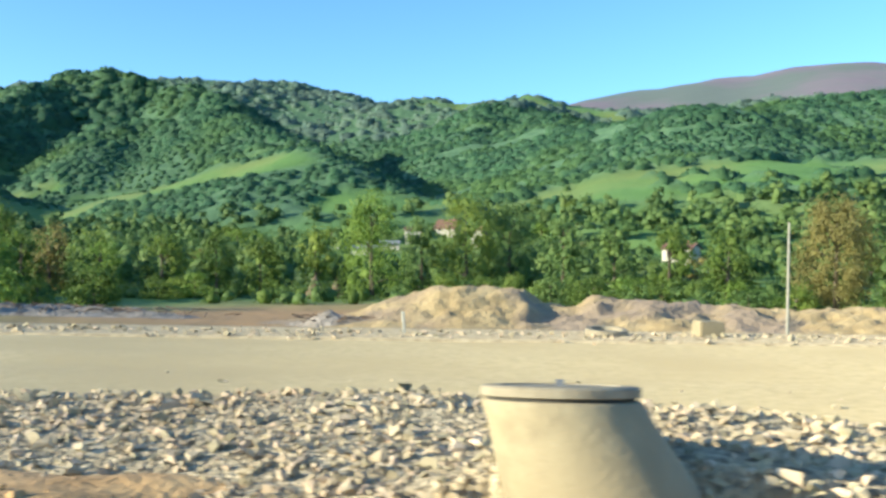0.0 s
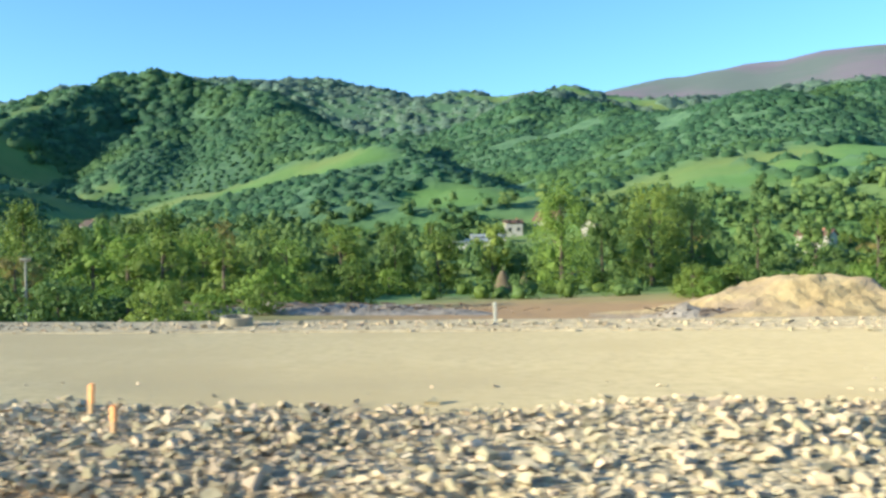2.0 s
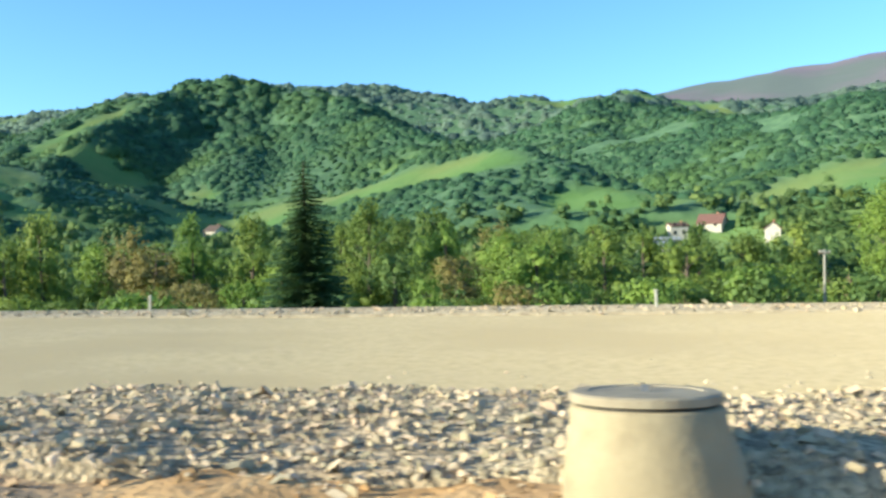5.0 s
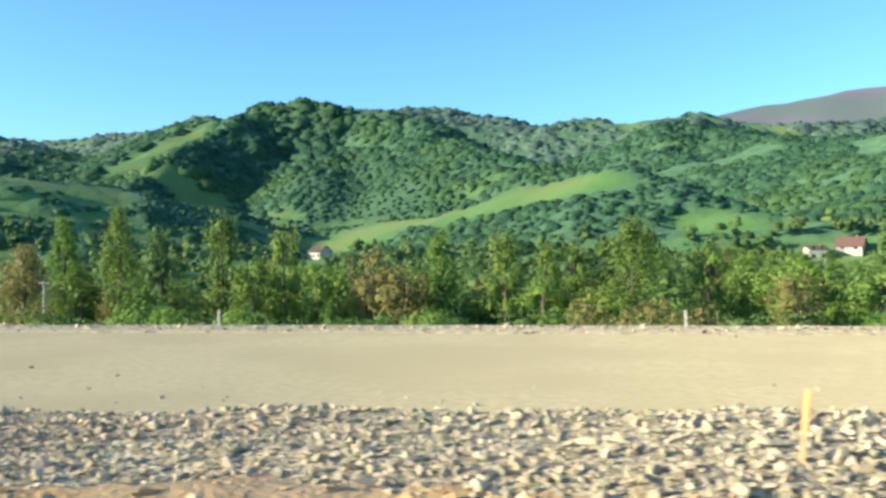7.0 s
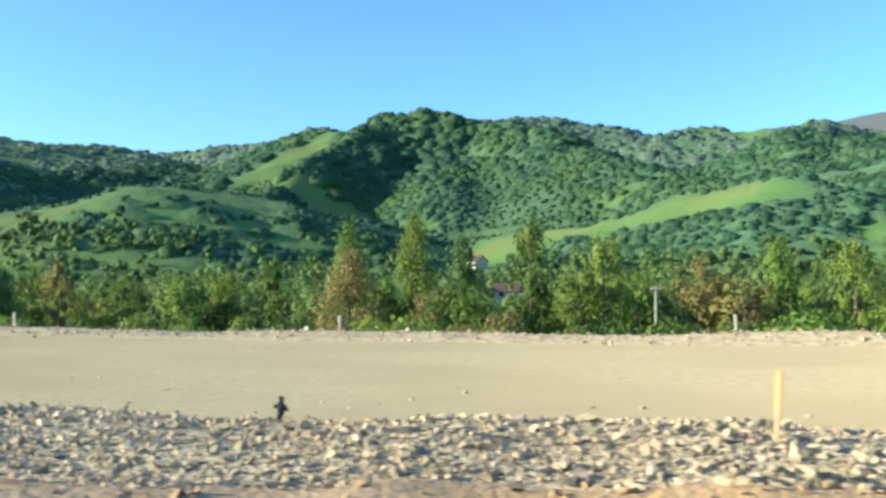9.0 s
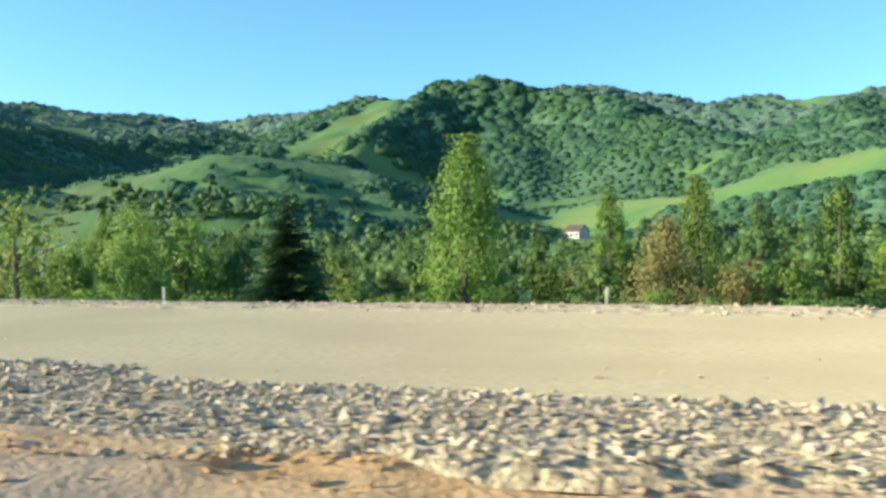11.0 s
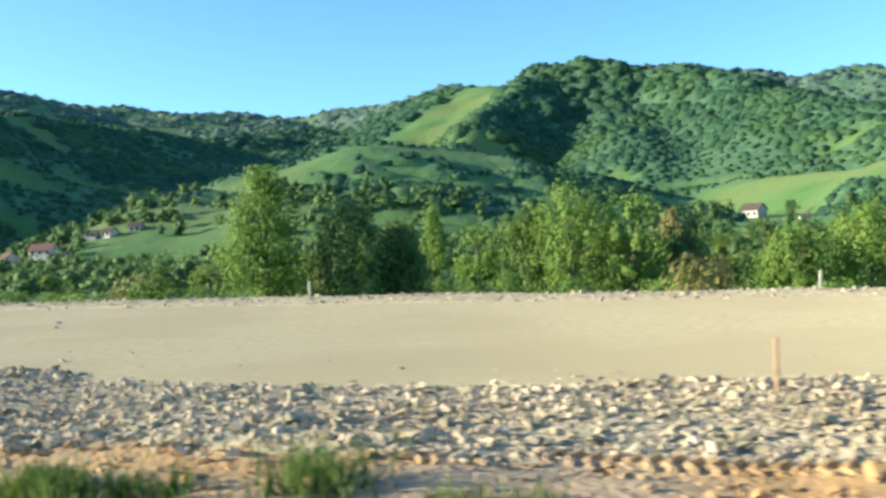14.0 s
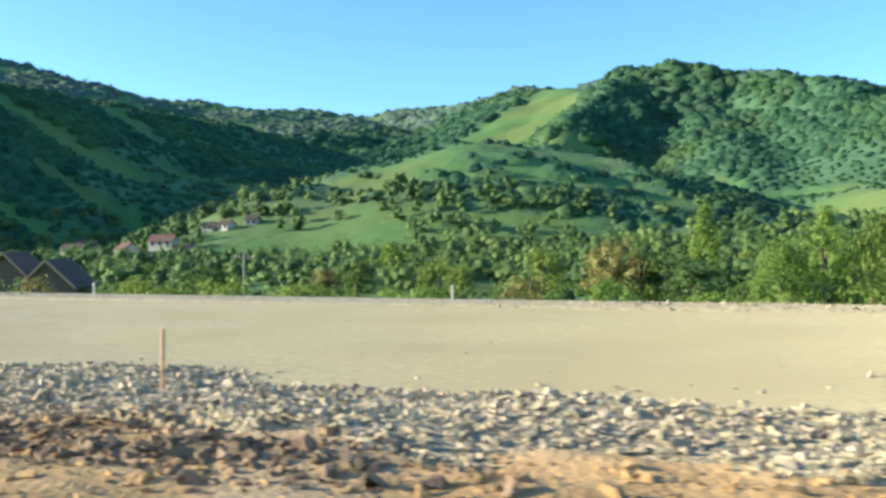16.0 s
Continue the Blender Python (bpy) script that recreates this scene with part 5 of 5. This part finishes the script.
def tree(seed, shape, mat, height, width, n=1100, leaf=0.36, label="", clusters=60, lobe=0.22, name="tree", category="tree", group="valley trees"):
    root = new(name)
    centre, p, u, w = leaf_crown(seed, shape, n, leaf, clusters)
    scale = np.array([width / 2, width / 2, height])
    p = p * scale
    V = np.stack([p - u, p - w * 0.9, p + u, p + w * 0.9], 1).reshape(-1, 3)
    V[1::4] += 0.15 * leaf * np.random.default_rng(seed).normal(0, 1, (n, 3))
    F = np.arange(4 * n).reshape(n, 4)
    tri = np.concatenate([F[:, [0, 1, 2]], F[:, [0, 2, 3]]])
    cv, cf = BLOB                                   # dense heart of the crown
    g = np.random.default_rng(seed + 7)
    lobes = centre[g.integers(0, len(centre), 11)] * [0.66, 0.66, 0.9]
    if shape == "shrub":
        lobes, lobe = lobes * [0.7, 0.7, 0.7], lobe * 0.7
    for c in lobes:
        k = len(V)
        V = np.concatenate([V, (cv * g.uniform(0.6, 1.25, (len(cv), 1)) * [lobe, lobe, lobe * 0.45] + c) * scale])
        tri = np.concatenate([tri, cf + k])
    sheet("crown", V, tri, mat, root, smooth=True)
    bm = bmesh.new()
    g = random.Random(seed)
    rad = 0.022 * height
    lean = g.uniform(-0.03, 0.03) * height
    tube(bm, [(0, 0, -0.4), (lean * 0.3, 0, height * 0.25), (lean, lean * 0.4, height * 0.6), (lean * 1.2, lean * 0.5, height * 0.92)], [rad * 1.3, rad, rad * 0.55, rad * 0.12], 7)
    for c in centre[:8]:
        c = c * scale
        z0 = min(c[2] * 0.75, height * 0.6)
        k = z0 / (height * 0.6)
        tube(bm, [(lean * k, lean * 0.4 * k, z0), (c[0] * 0.5, c[1] * 0.5, (z0 + c[2]) / 2 + 0.03 * height), tuple(c)], [rad * 0.4, rad * 0.25, rad * 0.08], 4)
    part("trunk", bm, BARK, root)
    return tagged(root, label, category, group)


def spruce(seed, height, width):
    root = new("spruce")
    g = np.random.default_rng(seed)
    V, F = [], []
    tiers = 46
    for k in range(tiers):
        t = k / (tiers - 1)
        z = height * (0.04 + 0.95 * t)
        reach = width / 2 * (1 - t) ** 0.75 * g.uniform(0.85, 1.12) + 0.08
        boughs = max(8, int(22 * (1 - t) + 9))
        for b in range(boughs):
            a = g.uniform(0, 6.28)
            rr = reach * g.uniform(0.7, 1.1)
            d, s = np.array([math.cos(a), math.sin(a), 0]), np.array([-math.sin(a), math.cos(a), 0])
            for seg in range(9):
                q = (seg + 0.6) / 9
                m = d * rr * q + [0, 0, z - 0.32 * rr * q + 0.12 * rr * q * q]
                wdt = rr * 0.36 * (1.15 - q) + 0.10
                for sg in (-1, 1):
                    tip = m + s * sg * wdt * g.uniform(0.7, 1.4) + d * wdt * 0.7 + [0, 0, -wdt * g.uniform(0.2, 0.7)]
                    i = len(V)
                    V += [m - d * 0.05 * rr, m + d * 0.10 * rr, tip]
                    F.append((i, i + 1, i + 2))
    sheet("crown", V, F, NEEDLE, root)
    bm = bmesh.new()
    tube(bm, [(0, 0, -0.4), (0, 0, height * 0.5), (0, 0, height * 0.97)], [0.02 * height, 0.012 * height, 0.003 * height], 8)
    part("trunk", bm, BARK, root)
    return tagged(root, "dark green spruce with drooping boughs", "spruce", "spruces")


def stand(x, y, top, width, shape, mat, seed, n, leaf, label, **more):
    base = float(ground_z(x, y))
    ob = tree(seed, shape, mat, top - base, width, n, leaf, label, **more)
    ob.matrix_world = pose(x, y, base, 0, 0, seed * 47 % 360)
    return ob


for sx, sy, top, w, seed in ((-98.6, 53, 6.6, 6.0, 3), (-214.8, 47.3, 4.7, 7.4, 4)):
    base = float(ground_z(sx, sy))
    spruce(seed, top - base, w).matrix_world = pose(sx, sy, base)

NEAR_TREES = [
    (-206.3, 55.3, 7.6, 5.0, "tall", LEAF_BRIGHT, "tall bright green poplar-like tree"),
    (-276.9, 49.2, 5.7, 5.2, "tall", LEAF_BRIGHT, "full bright green tree in young leaf"), (-272.4, 52, 3.7, 5.2, "round", LEAF_DARK, "dark green broad tree beside a brighter one"),
    (-270.2, 55, 2.2, 4.0, "round", LEAF_DARK, "dark green low tree beside the bank"), (-226.6, 39.5, 3.8, 5.6, "round", LEAF, "sparse tree with visible branches"),
    (-241, 68.7, 2.2, 6.5, "round", LEAF_BRIGHT, "round bright green tree near a pole"), (-246, 66, 0.8, 5.0, "round", LEAF_BRIGHT, "round green tree beside the pole"),
    (-288, 88, 1.2, 6, "shrub", LEAF_BRIGHT, "bushy light green tree below the bank"), (-221, 60, 1.2, 5, "shrub", LEAF_TAN, "bronze-leaved bush below the bank")]
for i, (tx, ty, top, w, shape, mat, label) in enumerate(NEAR_TREES):
    stand(tx, ty, top, w, shape, mat, 100 + i, 1800 if i == 4 else 8000, 0.15, label, clusters=130, lobe=0.16, group="roadside trees")

stand(-28.8, 164, 9.0, 12.5, "tall", LEAF_BRIGHT, 131, 5200, 0.27, "large bright green tree at the edge of the field", clusters=110, lobe=0.16)
stand(-12, 172, 8.4, 13.0, "round", LEAF, 140, 5000, 0.27, "large broad green tree at the edge of the field", clusters=110, lobe=0.2)
stand(-4, 177, 7.6, 11.0, "round", LEAF_DARK, 141, 4500, 0.27, "broad dark green tree at the edge of the field", clusters=110, lobe=0.2)
stand(39, 121, 6.2, 10.5, "round", LEAF_TAN, 132, 11000, 0.19, "large round bronze-tinted tree behind the earth heap", clusters=110, lobe=0.16)
stand(-198, 116, 4.2, 12.0, "cone", LEAF_TAN, 133, 4600, 0.24, "conical bronze-leaved tree in the belt", clusters=110, lobe=0.14)
stand(-113, 134, 6.8, 9.0, "tall", LEAF, 134, 4200, 0.26, "tall leafy green tree in the belt", clusters=100, lobe=0.16)
stand(-194.5, 136, 10.2, 7.5, "tall", LEAF, 135, 4200, 0.26, "tall slender green tree in the belt", clusters=100, lobe=0.16)
stand(-208, 141, 9.2, 7.0, "tall", LEAF_BRIGHT, 136, 4000, 0.26, "tall bright green tree behind a bronze one", clusters=100, lobe=0.16)
stand(-271, 111, 7.2, 10.0, "round", LEAF_BRIGHT, 137, 5200, 0.23, "large round bright green tree near the road", clusters=110, lobe=0.16)
stand(-302, 143, 6.4, 7.5, "cone", LEAF_BRIGHT, 138, 4000, 0.26, "conical bright green tree in the belt", clusters=100, lobe=0.16)
stand(-285, 147, 5.0, 7.5, "cone", LEAF_BRIGHT, 139, 4000, 0.26, "conical light green tree in the belt", clusters=100, lobe=0.16)

MID_TREES = [
    (-264, 112, 6.0, 9, "round", LEAF_BRIGHT), (-278, 113, 4.6, 7, "round", LEAF), (-285, 116, 3.0, 7, "round", LEAF_BRIGHT), (-258, 118, 3.0, 6, "round", LEAF_DARK),
    (-262, 137, 3.6, 6.5, "tall", LEAF_TAN), (-279, 150, 3.4, 7, "round", LEAF),
    (-186, 133, 6.6, 7, "tall", LEAF_DARK), (-176, 134, 9.0, 8, "tall", LEAF),
    (-165, 132, 6.4, 8, "round", LEAF), (-152, 134, 3.6, 8, "round", LEAF_TAN), (-141, 134, 5.6, 7, "tall", LEAF_BRIGHT), (-131.5, 134, 5.2, 8, "tall", LEAF), (-122, 136, 3.6, 8, "round", LEAF),
    (-102, 138, 3.6, 8, "round", LEAF_BRIGHT), (-237, 133, 0.8, 8, "round", LEAF_DARK), (-228, 136, 2.0, 8, "round", LEAF), (-216, 130, 3.0, 7, "round", LEAF),
    (-110, 180, 7.6, 10, "round", LEAF), (-118, 182, 5.2, 9, "round", LEAF), (-98, 178, 4.0, 9, "round", LEAF_TAN), (-88, 176, 2.4, 10, "round", LEAF), (-128, 176, 4.2, 8, "tall", LEAF),
    (-21, 176, 5.0, 8, "round", LEAF_DARK),
    (6, 168, 4.4, 9, "round", LEAF_DARK), (15, 165, 3.2, 9, "round", LEAF_DARK), (24, 160, 3.6, 9, "round", LEAF), (32, 152, 2.6, 9, "round", LEAF), (48, 118, 4.2, 9, "round", LEAF),
    (-42, 176, 2.6, 9, "round", LEAF), (-52, 172, 1.4, 10, "round", LEAF), (-60, 170, 2.6, 8, "tall", LEAF), (-70, 168, 2.0, 10, "round", LEAF), (-78, 160, 0.6, 9, "round", LEAF_BRIGHT),
    (-70, 105, 0.4, 8, "round", LEAF), (-79, 108, 2.0, 8, "tall", LEAF), (-87, 106, 0.0, 9, "round", LEAF_BRIGHT), (-96, 104, -0.6, 7, "round", LEAF_TAN), (-62, 99, -2.4, 8, "shrub", LEAF_BRIGHT),
    (-56, 112, -2.2, 7, "shrub", LEAF), (-386, 205, 1.2, 10.7, "round", LEAF_BRIGHT), (-372, 160, -2.2, 9, "round", LEAF), (-330, 150, -0.2, 9, "round", LEAF), (-318, 148, 0.8, 8, "round", LEAF_TAN), (-345, 140, -2.0, 8, "round", LEAF)]
LOOK = {LEAF: "leafy green", LEAF_BRIGHT: "bright yellow-green", LEAF_DARK: "dark green", LEAF_TAN: "bronze-tinted"}
FORM = {"tall": "slender", "round": "broad-crowned", "shrub": "bushy low"}
made = {}


def grow(x, y, top, width, shape, mat, variant, n, leaf, label, sink=0.0, **more):
    """A tree from a shared stock of a few shapes, sized for its place."""
    key = (shape, mat.name, variant)
    base = float(ground_z(x, y)) - sink
    h = max(1.2, top - base)
    if key not in made:
        made[key] = tree(500 + variant * 13 + len(made), shape, mat, 12.0 if shape != "shrub" else 4.0, 8.0 if shape != "shrub" else 5.0, n, leaf, label, **more)
        ob = made[key]
    else:
        ob = copy_thing(made[key], Matrix.Identity(4))
        ob["label"] = label
    uh, uw = (12.0, 8.0) if shape != "shrub" else (4.0, 5.0)
    ob.matrix_world = pose(x, y, base, 0, 0, rng.uniform(0, 360)) @ Matrix.Diagonal((width / uw, width / uw, h / uh, 1))
    return ob


for i, (tx, ty, top, w, shape, mat) in enumerate(MID_TREES):
    if shape == "shrub":
        grow(tx, ty, top, w, shape, mat, 0, 1150, 0.2, f"{LOOK[mat]} {FORM[shape]} tree in the valley")
    else:
        grow(tx, ty, top, w, shape, mat, i % 2, 1500, 0.30, f"{LOOK[mat]} {FORM[shape]} tree in the valley")

HOUSES = [(-30, 350, -50, 55), (-44, 355, -60, 55), (-16.5, 314, -80, 55), (-260, 436, -238, 130), (-260, 436, -118, 95), (-239, 392, -228, 55), (-519, 333, -272, 60), (-530, 324, -272, 60), (-545, 298, -276, 55), (-363, 76, -283, 55), (-54, 312, -40, 55), (43, 262, 0, 55)]


def clear_of_houses(x, y):
    ok = np.ones(np.shape(x), bool)
    for hx_, hy_, cx, reach in HOUSES:
        d = np.array([cx - hx_, -hy_])
        d = d / np.hypot(*d)
        along, across = (x - hx_) * d[0] + (y - hy_) * d[1], (x - hx_) * d[1] - (y - hy_) * d[0]
        ok &= ~((along > -7) & (along < reach) & (np.abs(across) < 8))
    return ok


def foothill_woods(name, mat, seed, spacing, label):
    """Many small leafy trees on the foot of the hills, one mesh."""
    g = np.random.default_rng(seed)
    xs, ys = np.meshgrid(np.arange(-640, 240, spacing), np.arange(186, 374, spacing))
    xs, ys = xs.ravel() + g.uniform(-.6, .6, xs.size) * spacing, ys.ravel() + g.uniform(-.6, .6, xs.size) * spacing
    keep = (meadow(xs, ys) < 0.25) & clear_of_houses(xs, ys) & (fbm(xs, ys, 45, 2, 4.0) > -0.7) & (xs > -290 - ys * 1.15) & (xs < 8 + ys * 0.46)
    xs, ys = xs[keep], ys[keep]
    V, F, own, k = [], [], [], 0
    cv, cf = BLOB
    for x, y, z in zip(xs, ys, ground_z(xs, ys)):
        h, w = g.uniform(5.0, 8.5), g.uniform(5.5, 9.0)
        n = 120
        centre, p, u, q = leaf_crown(int(g.integers(1e6)), "tall" if g.random() < 0.2 else "round", n, 0.36, 12)
        p = p * [w / 2, w / 2, h] + [x, y, z]
        V.append(np.stack([p - u, p - q * 0.9, p + u, p + q * 0.9], 1).reshape(-1, 3))
        b = np.arange(4 * n).reshape(n, 4) + k
        F += [b[:, [0, 1, 2]], b[:, [0, 2, 3]]]
        k += 4 * n
        for c in centre[:4]:
            m = np.array([x, y, z]) + c * [w * 0.34, w * 0.34, h * 0.74]
            V.append(cv * g.uniform(0.6, 1.3, (len(cv), 1)) * [w * 0.22, w * 0.22, h * 0.2] + m)
            F.append(cf + k)
            k += len(cv)
        own.append(np.full(4 * n + 4 * len(cv), np.clip(0.5 + 0.25 * g.standard_normal(), 0, 1)))
    ob = sheet(name, np.concatenate(V), np.concatenate(F), mat, smooth=True)
    give_tone(ob, np.concatenate(own))
    return tagged(ob, label, "woods", kind="stuff")


foothill_woods("foothill_woods", LEAF_HILL, 21, 11.0, "leafy green woods at the foot of the hills")
foothill_woods("foothill_thicket", LEAF_HILL, 22, 15.0, "darker green trees at the foot of the hills")

# low growth under the belt
def undergrowth(name, mat, seed, spacing, label):
    g = np.random.default_rng(seed)
    xs, ys = np.meshgrid(np.arange(-470, 110, spacing), np.arange(100, 190, spacing))
    xs, ys = xs.ravel() + g.uniform(-.6, .6, xs.size) * spacing, ys.ravel() + g.uniform(-.6, .6, xs.size) * spacing
    keep = (xs > -300 - ys * 1.0) & (xs < 8 + ys * 0.46) & ~((np.abs(xs + 32) < 44) & (ys < 138)) & ~((xs < -340) & (ys < 120)) & clear_of_houses(xs, ys)
    xs, ys = xs[keep], ys[keep]
    V, F, k = [], [], 0
    cv, cf = SMALL
    for x, y, z in zip(xs, ys, ground_z(xs, ys)):
        h, w, n = g.uniform(1.8, 4.2) * (0.6 if x < -335 else 1.0), g.uniform(4.5, 8.0), 150
        _, p, u, q = leaf_crown(int(g.integers(1e6)), "shrub", n, 0.26, 14)
        p = p * [w / 2, w / 2, h] + [x, y, z]
        V.append(np.stack([p - u, p - q * 0.9, p + u, p + q * 0.9], 1).reshape(-1, 3))
        b = np.arange(4 * n).reshape(n, 4) + k
        F += [b[:, [0, 1, 2]], b[:, [0, 2, 3]]]
        k += 4 * n
        V.append(cv * g.uniform(0.8, 1.2, (len(cv), 1)) * [w * 0.22, w * 0.22, h * 0.4] + [x, y, z + 0.25 * h])
        F.append(cf + k)
        k += len(cv)
    return tagged(sheet(name, np.concatenate(V), np.concatenate(F), mat, smooth=True), label, "undergrowth", kind="stuff")


undergrowth("undergrowth", LEAF_DARK, 31, 11.0, "dark green undergrowth below the tree belt")
undergrowth("low_scrub", LEAF, 32, 13.0, "green scrub below the tree belt")

# more of the tree belt, lower, behind and between
placed = [(t[0], t[1]) for t in MID_TREES + NEAR_TREES]
count = 0
while count < 78:
    tx, ty = rng.uniform(-318, -82), rng.uniform(116, 168)
    if min((tx - a) ** 2 + (ty - b) ** 2 for a, b in placed) < 16 or (tx < -285 and ty > 140):
        continue
    placed.append((tx, ty))
    mat = (LEAF, LEAF_BRIGHT, LEAF, LEAF_DARK, LEAF, LEAF_BRIGHT, LEAF, LEAF_TAN, LEAF_BRIGHT)[count % 9]
    grow(tx, ty, rng.uniform(-3.0, 2.6), rng.uniform(7, 11), "round", mat, count % 3, 1500, 0.30, f"{LOOK[mat]} broad-crowned tree in the valley")
    count += 1
count = 0
while count < 100:
    tx, ty = rng.uniform(-540, 130), rng.uniform(160, 350)
    if abs(tx + 46) < 14 and ty < 180 or tx > 0.42 * ty + 8 or tx < -300 - 0.95 * ty or ((tx + 28) / 26) ** 2 + ((ty - 335) / 34) ** 2 < 1 or ((tx + 525) / 40) ** 2 + ((ty - 305) / 22) ** 2 < 1:
        continue
    if not clear_of_houses(np.array([tx]), np.array([ty]))[0] or min((tx - a) ** 2 + (ty - b) ** 2 for a, b in placed) < 30:
        continue
    placed.append((tx, ty))
    top = float(ground_z(tx, ty)) + rng.uniform(4.0, 7.5) * (0.8 if tx < -320 else 1)
    mat = (LEAF, LEAF, LEAF_BRIGHT, LEAF_DARK, LEAF, LEAF_BRIGHT, LEAF, LEAF_DARK, LEAF_BRIGHT, LEAF, LEAF_TAN)[count % 11]
    shape = "tall" if count % 4 == 0 else "round"
    grow(tx, ty, top, rng.uniform(6, 9.5), shape, mat, count % 2, 1500, 0.30, f"{LOOK[mat]} {FORM[shape]} tree in the valley")
    count += 1
count = 0
while count < 100:
    tx = rng.uniform(-400, -58)
    ty = float(far_edge(tx)) + rng.uniform(20, 75) if tx < -75 else rng.uniform(85, 112)
    if min((tx - a) ** 2 + (ty - b) ** 2 for a, b in placed) < 9:
        continue
    placed.append((tx, ty))
    sight = 1.45 - 1.45 * ty / (float(far_edge(tx)) + 0.5)
    top = sight + rng.uniform(0.3, 2.0) * (ty / 60) ** 0.5
    mat = (LEAF_BRIGHT, LEAF, LEAF, LEAF_BRIGHT, LEAF, LEAF_BRIGHT, LEAF_TAN, LEAF)[count % 8]
    grow(tx, ty, top, rng.uniform(3.0, 6.0), "shrub", mat, count % 2, 1150, 0.2, f"{LOOK[mat]} leafy bush below the road bank", name="bush", category="bush", group="bank bushes")
    count += 1

count = 0
while count < 45:
    tx, ty = rng.uniform(-72, 70), rng.uniform(113, 160)
    if -58 < tx < -12 or tx > 0.42 * ty + 8 or min((tx - a) ** 2 + (ty - b) ** 2 for a, b in placed) < 6:
        continue
    placed.append((tx, ty))
    mat = (LEAF, LEAF_DARK, LEAF, LEAF_BRIGHT)[count % 4]
    grow(tx, ty, float(ground_z(tx, ty)) + rng.uniform(2.5, 4.5), rng.uniform(4.5, 7.5), "shrub", mat, count % 2, 1150, 0.2, f"{LOOK[mat]} leafy bush beyond the brown field", name="bush", category="bush", group="field bushes")
    count += 1

# bushes at the foot of the bank where the field begins
for k in range(16):
    tx, ty = -86 + 1.9 * k + rng.uniform(-1, 1), rng.uniform(52, 80)
    sight = 1.45 - 1.45 * ty / (float(far_edge(tx)) + 0.5)
    mat = (LEAF, LEAF_BRIGHT, LEAF_DARK)[k % 3]
    grow(tx, ty, sight + rng.uniform(0.8, 2.2), rng.uniform(4.0, 6.5), "shrub", mat, k % 2, 1150, 0.2, f"{LOOK[mat]} leafy bush below the road bank", name="bush", category="bush", group="bank bushes")

# single dark trees beside the slope house and on the meadow dome
grow(-244, 446, 11.5, 8, "round", LEAF_DARK, 0, 1500, 0.30, "dark broad-crowned tree beside the house on the slope")
grow(-63.3, 411, 23.5, 3.6, "tall", LEAF_DARK, 0, 1500, 0.30, "single dark slender tree on the meadow dome")

# ---- the nearest stones of the gravel, one by one ----
shapes = []
for k in range(8):
    ob = stones("stone", np.zeros(1), np.zeros(1), np.zeros(1), np.ones(1), STONE_ONE, bed)
    shapes.append(ob.data)
    bpy.data.objects.remove(ob)
x, y, z, size = gravel_places(300, -44, -26)
size = size * 1.15
for k in range(300):
    ob = new("stone", shapes[k % 8])
    ob.parent = bed
    ob.matrix_world = pose(x[k], y[k], z[k] + 0.02, 0, 0, rng.uniform(0, 360)) @ Matrix.Diagonal((size[k], size[k], size[k], 1))
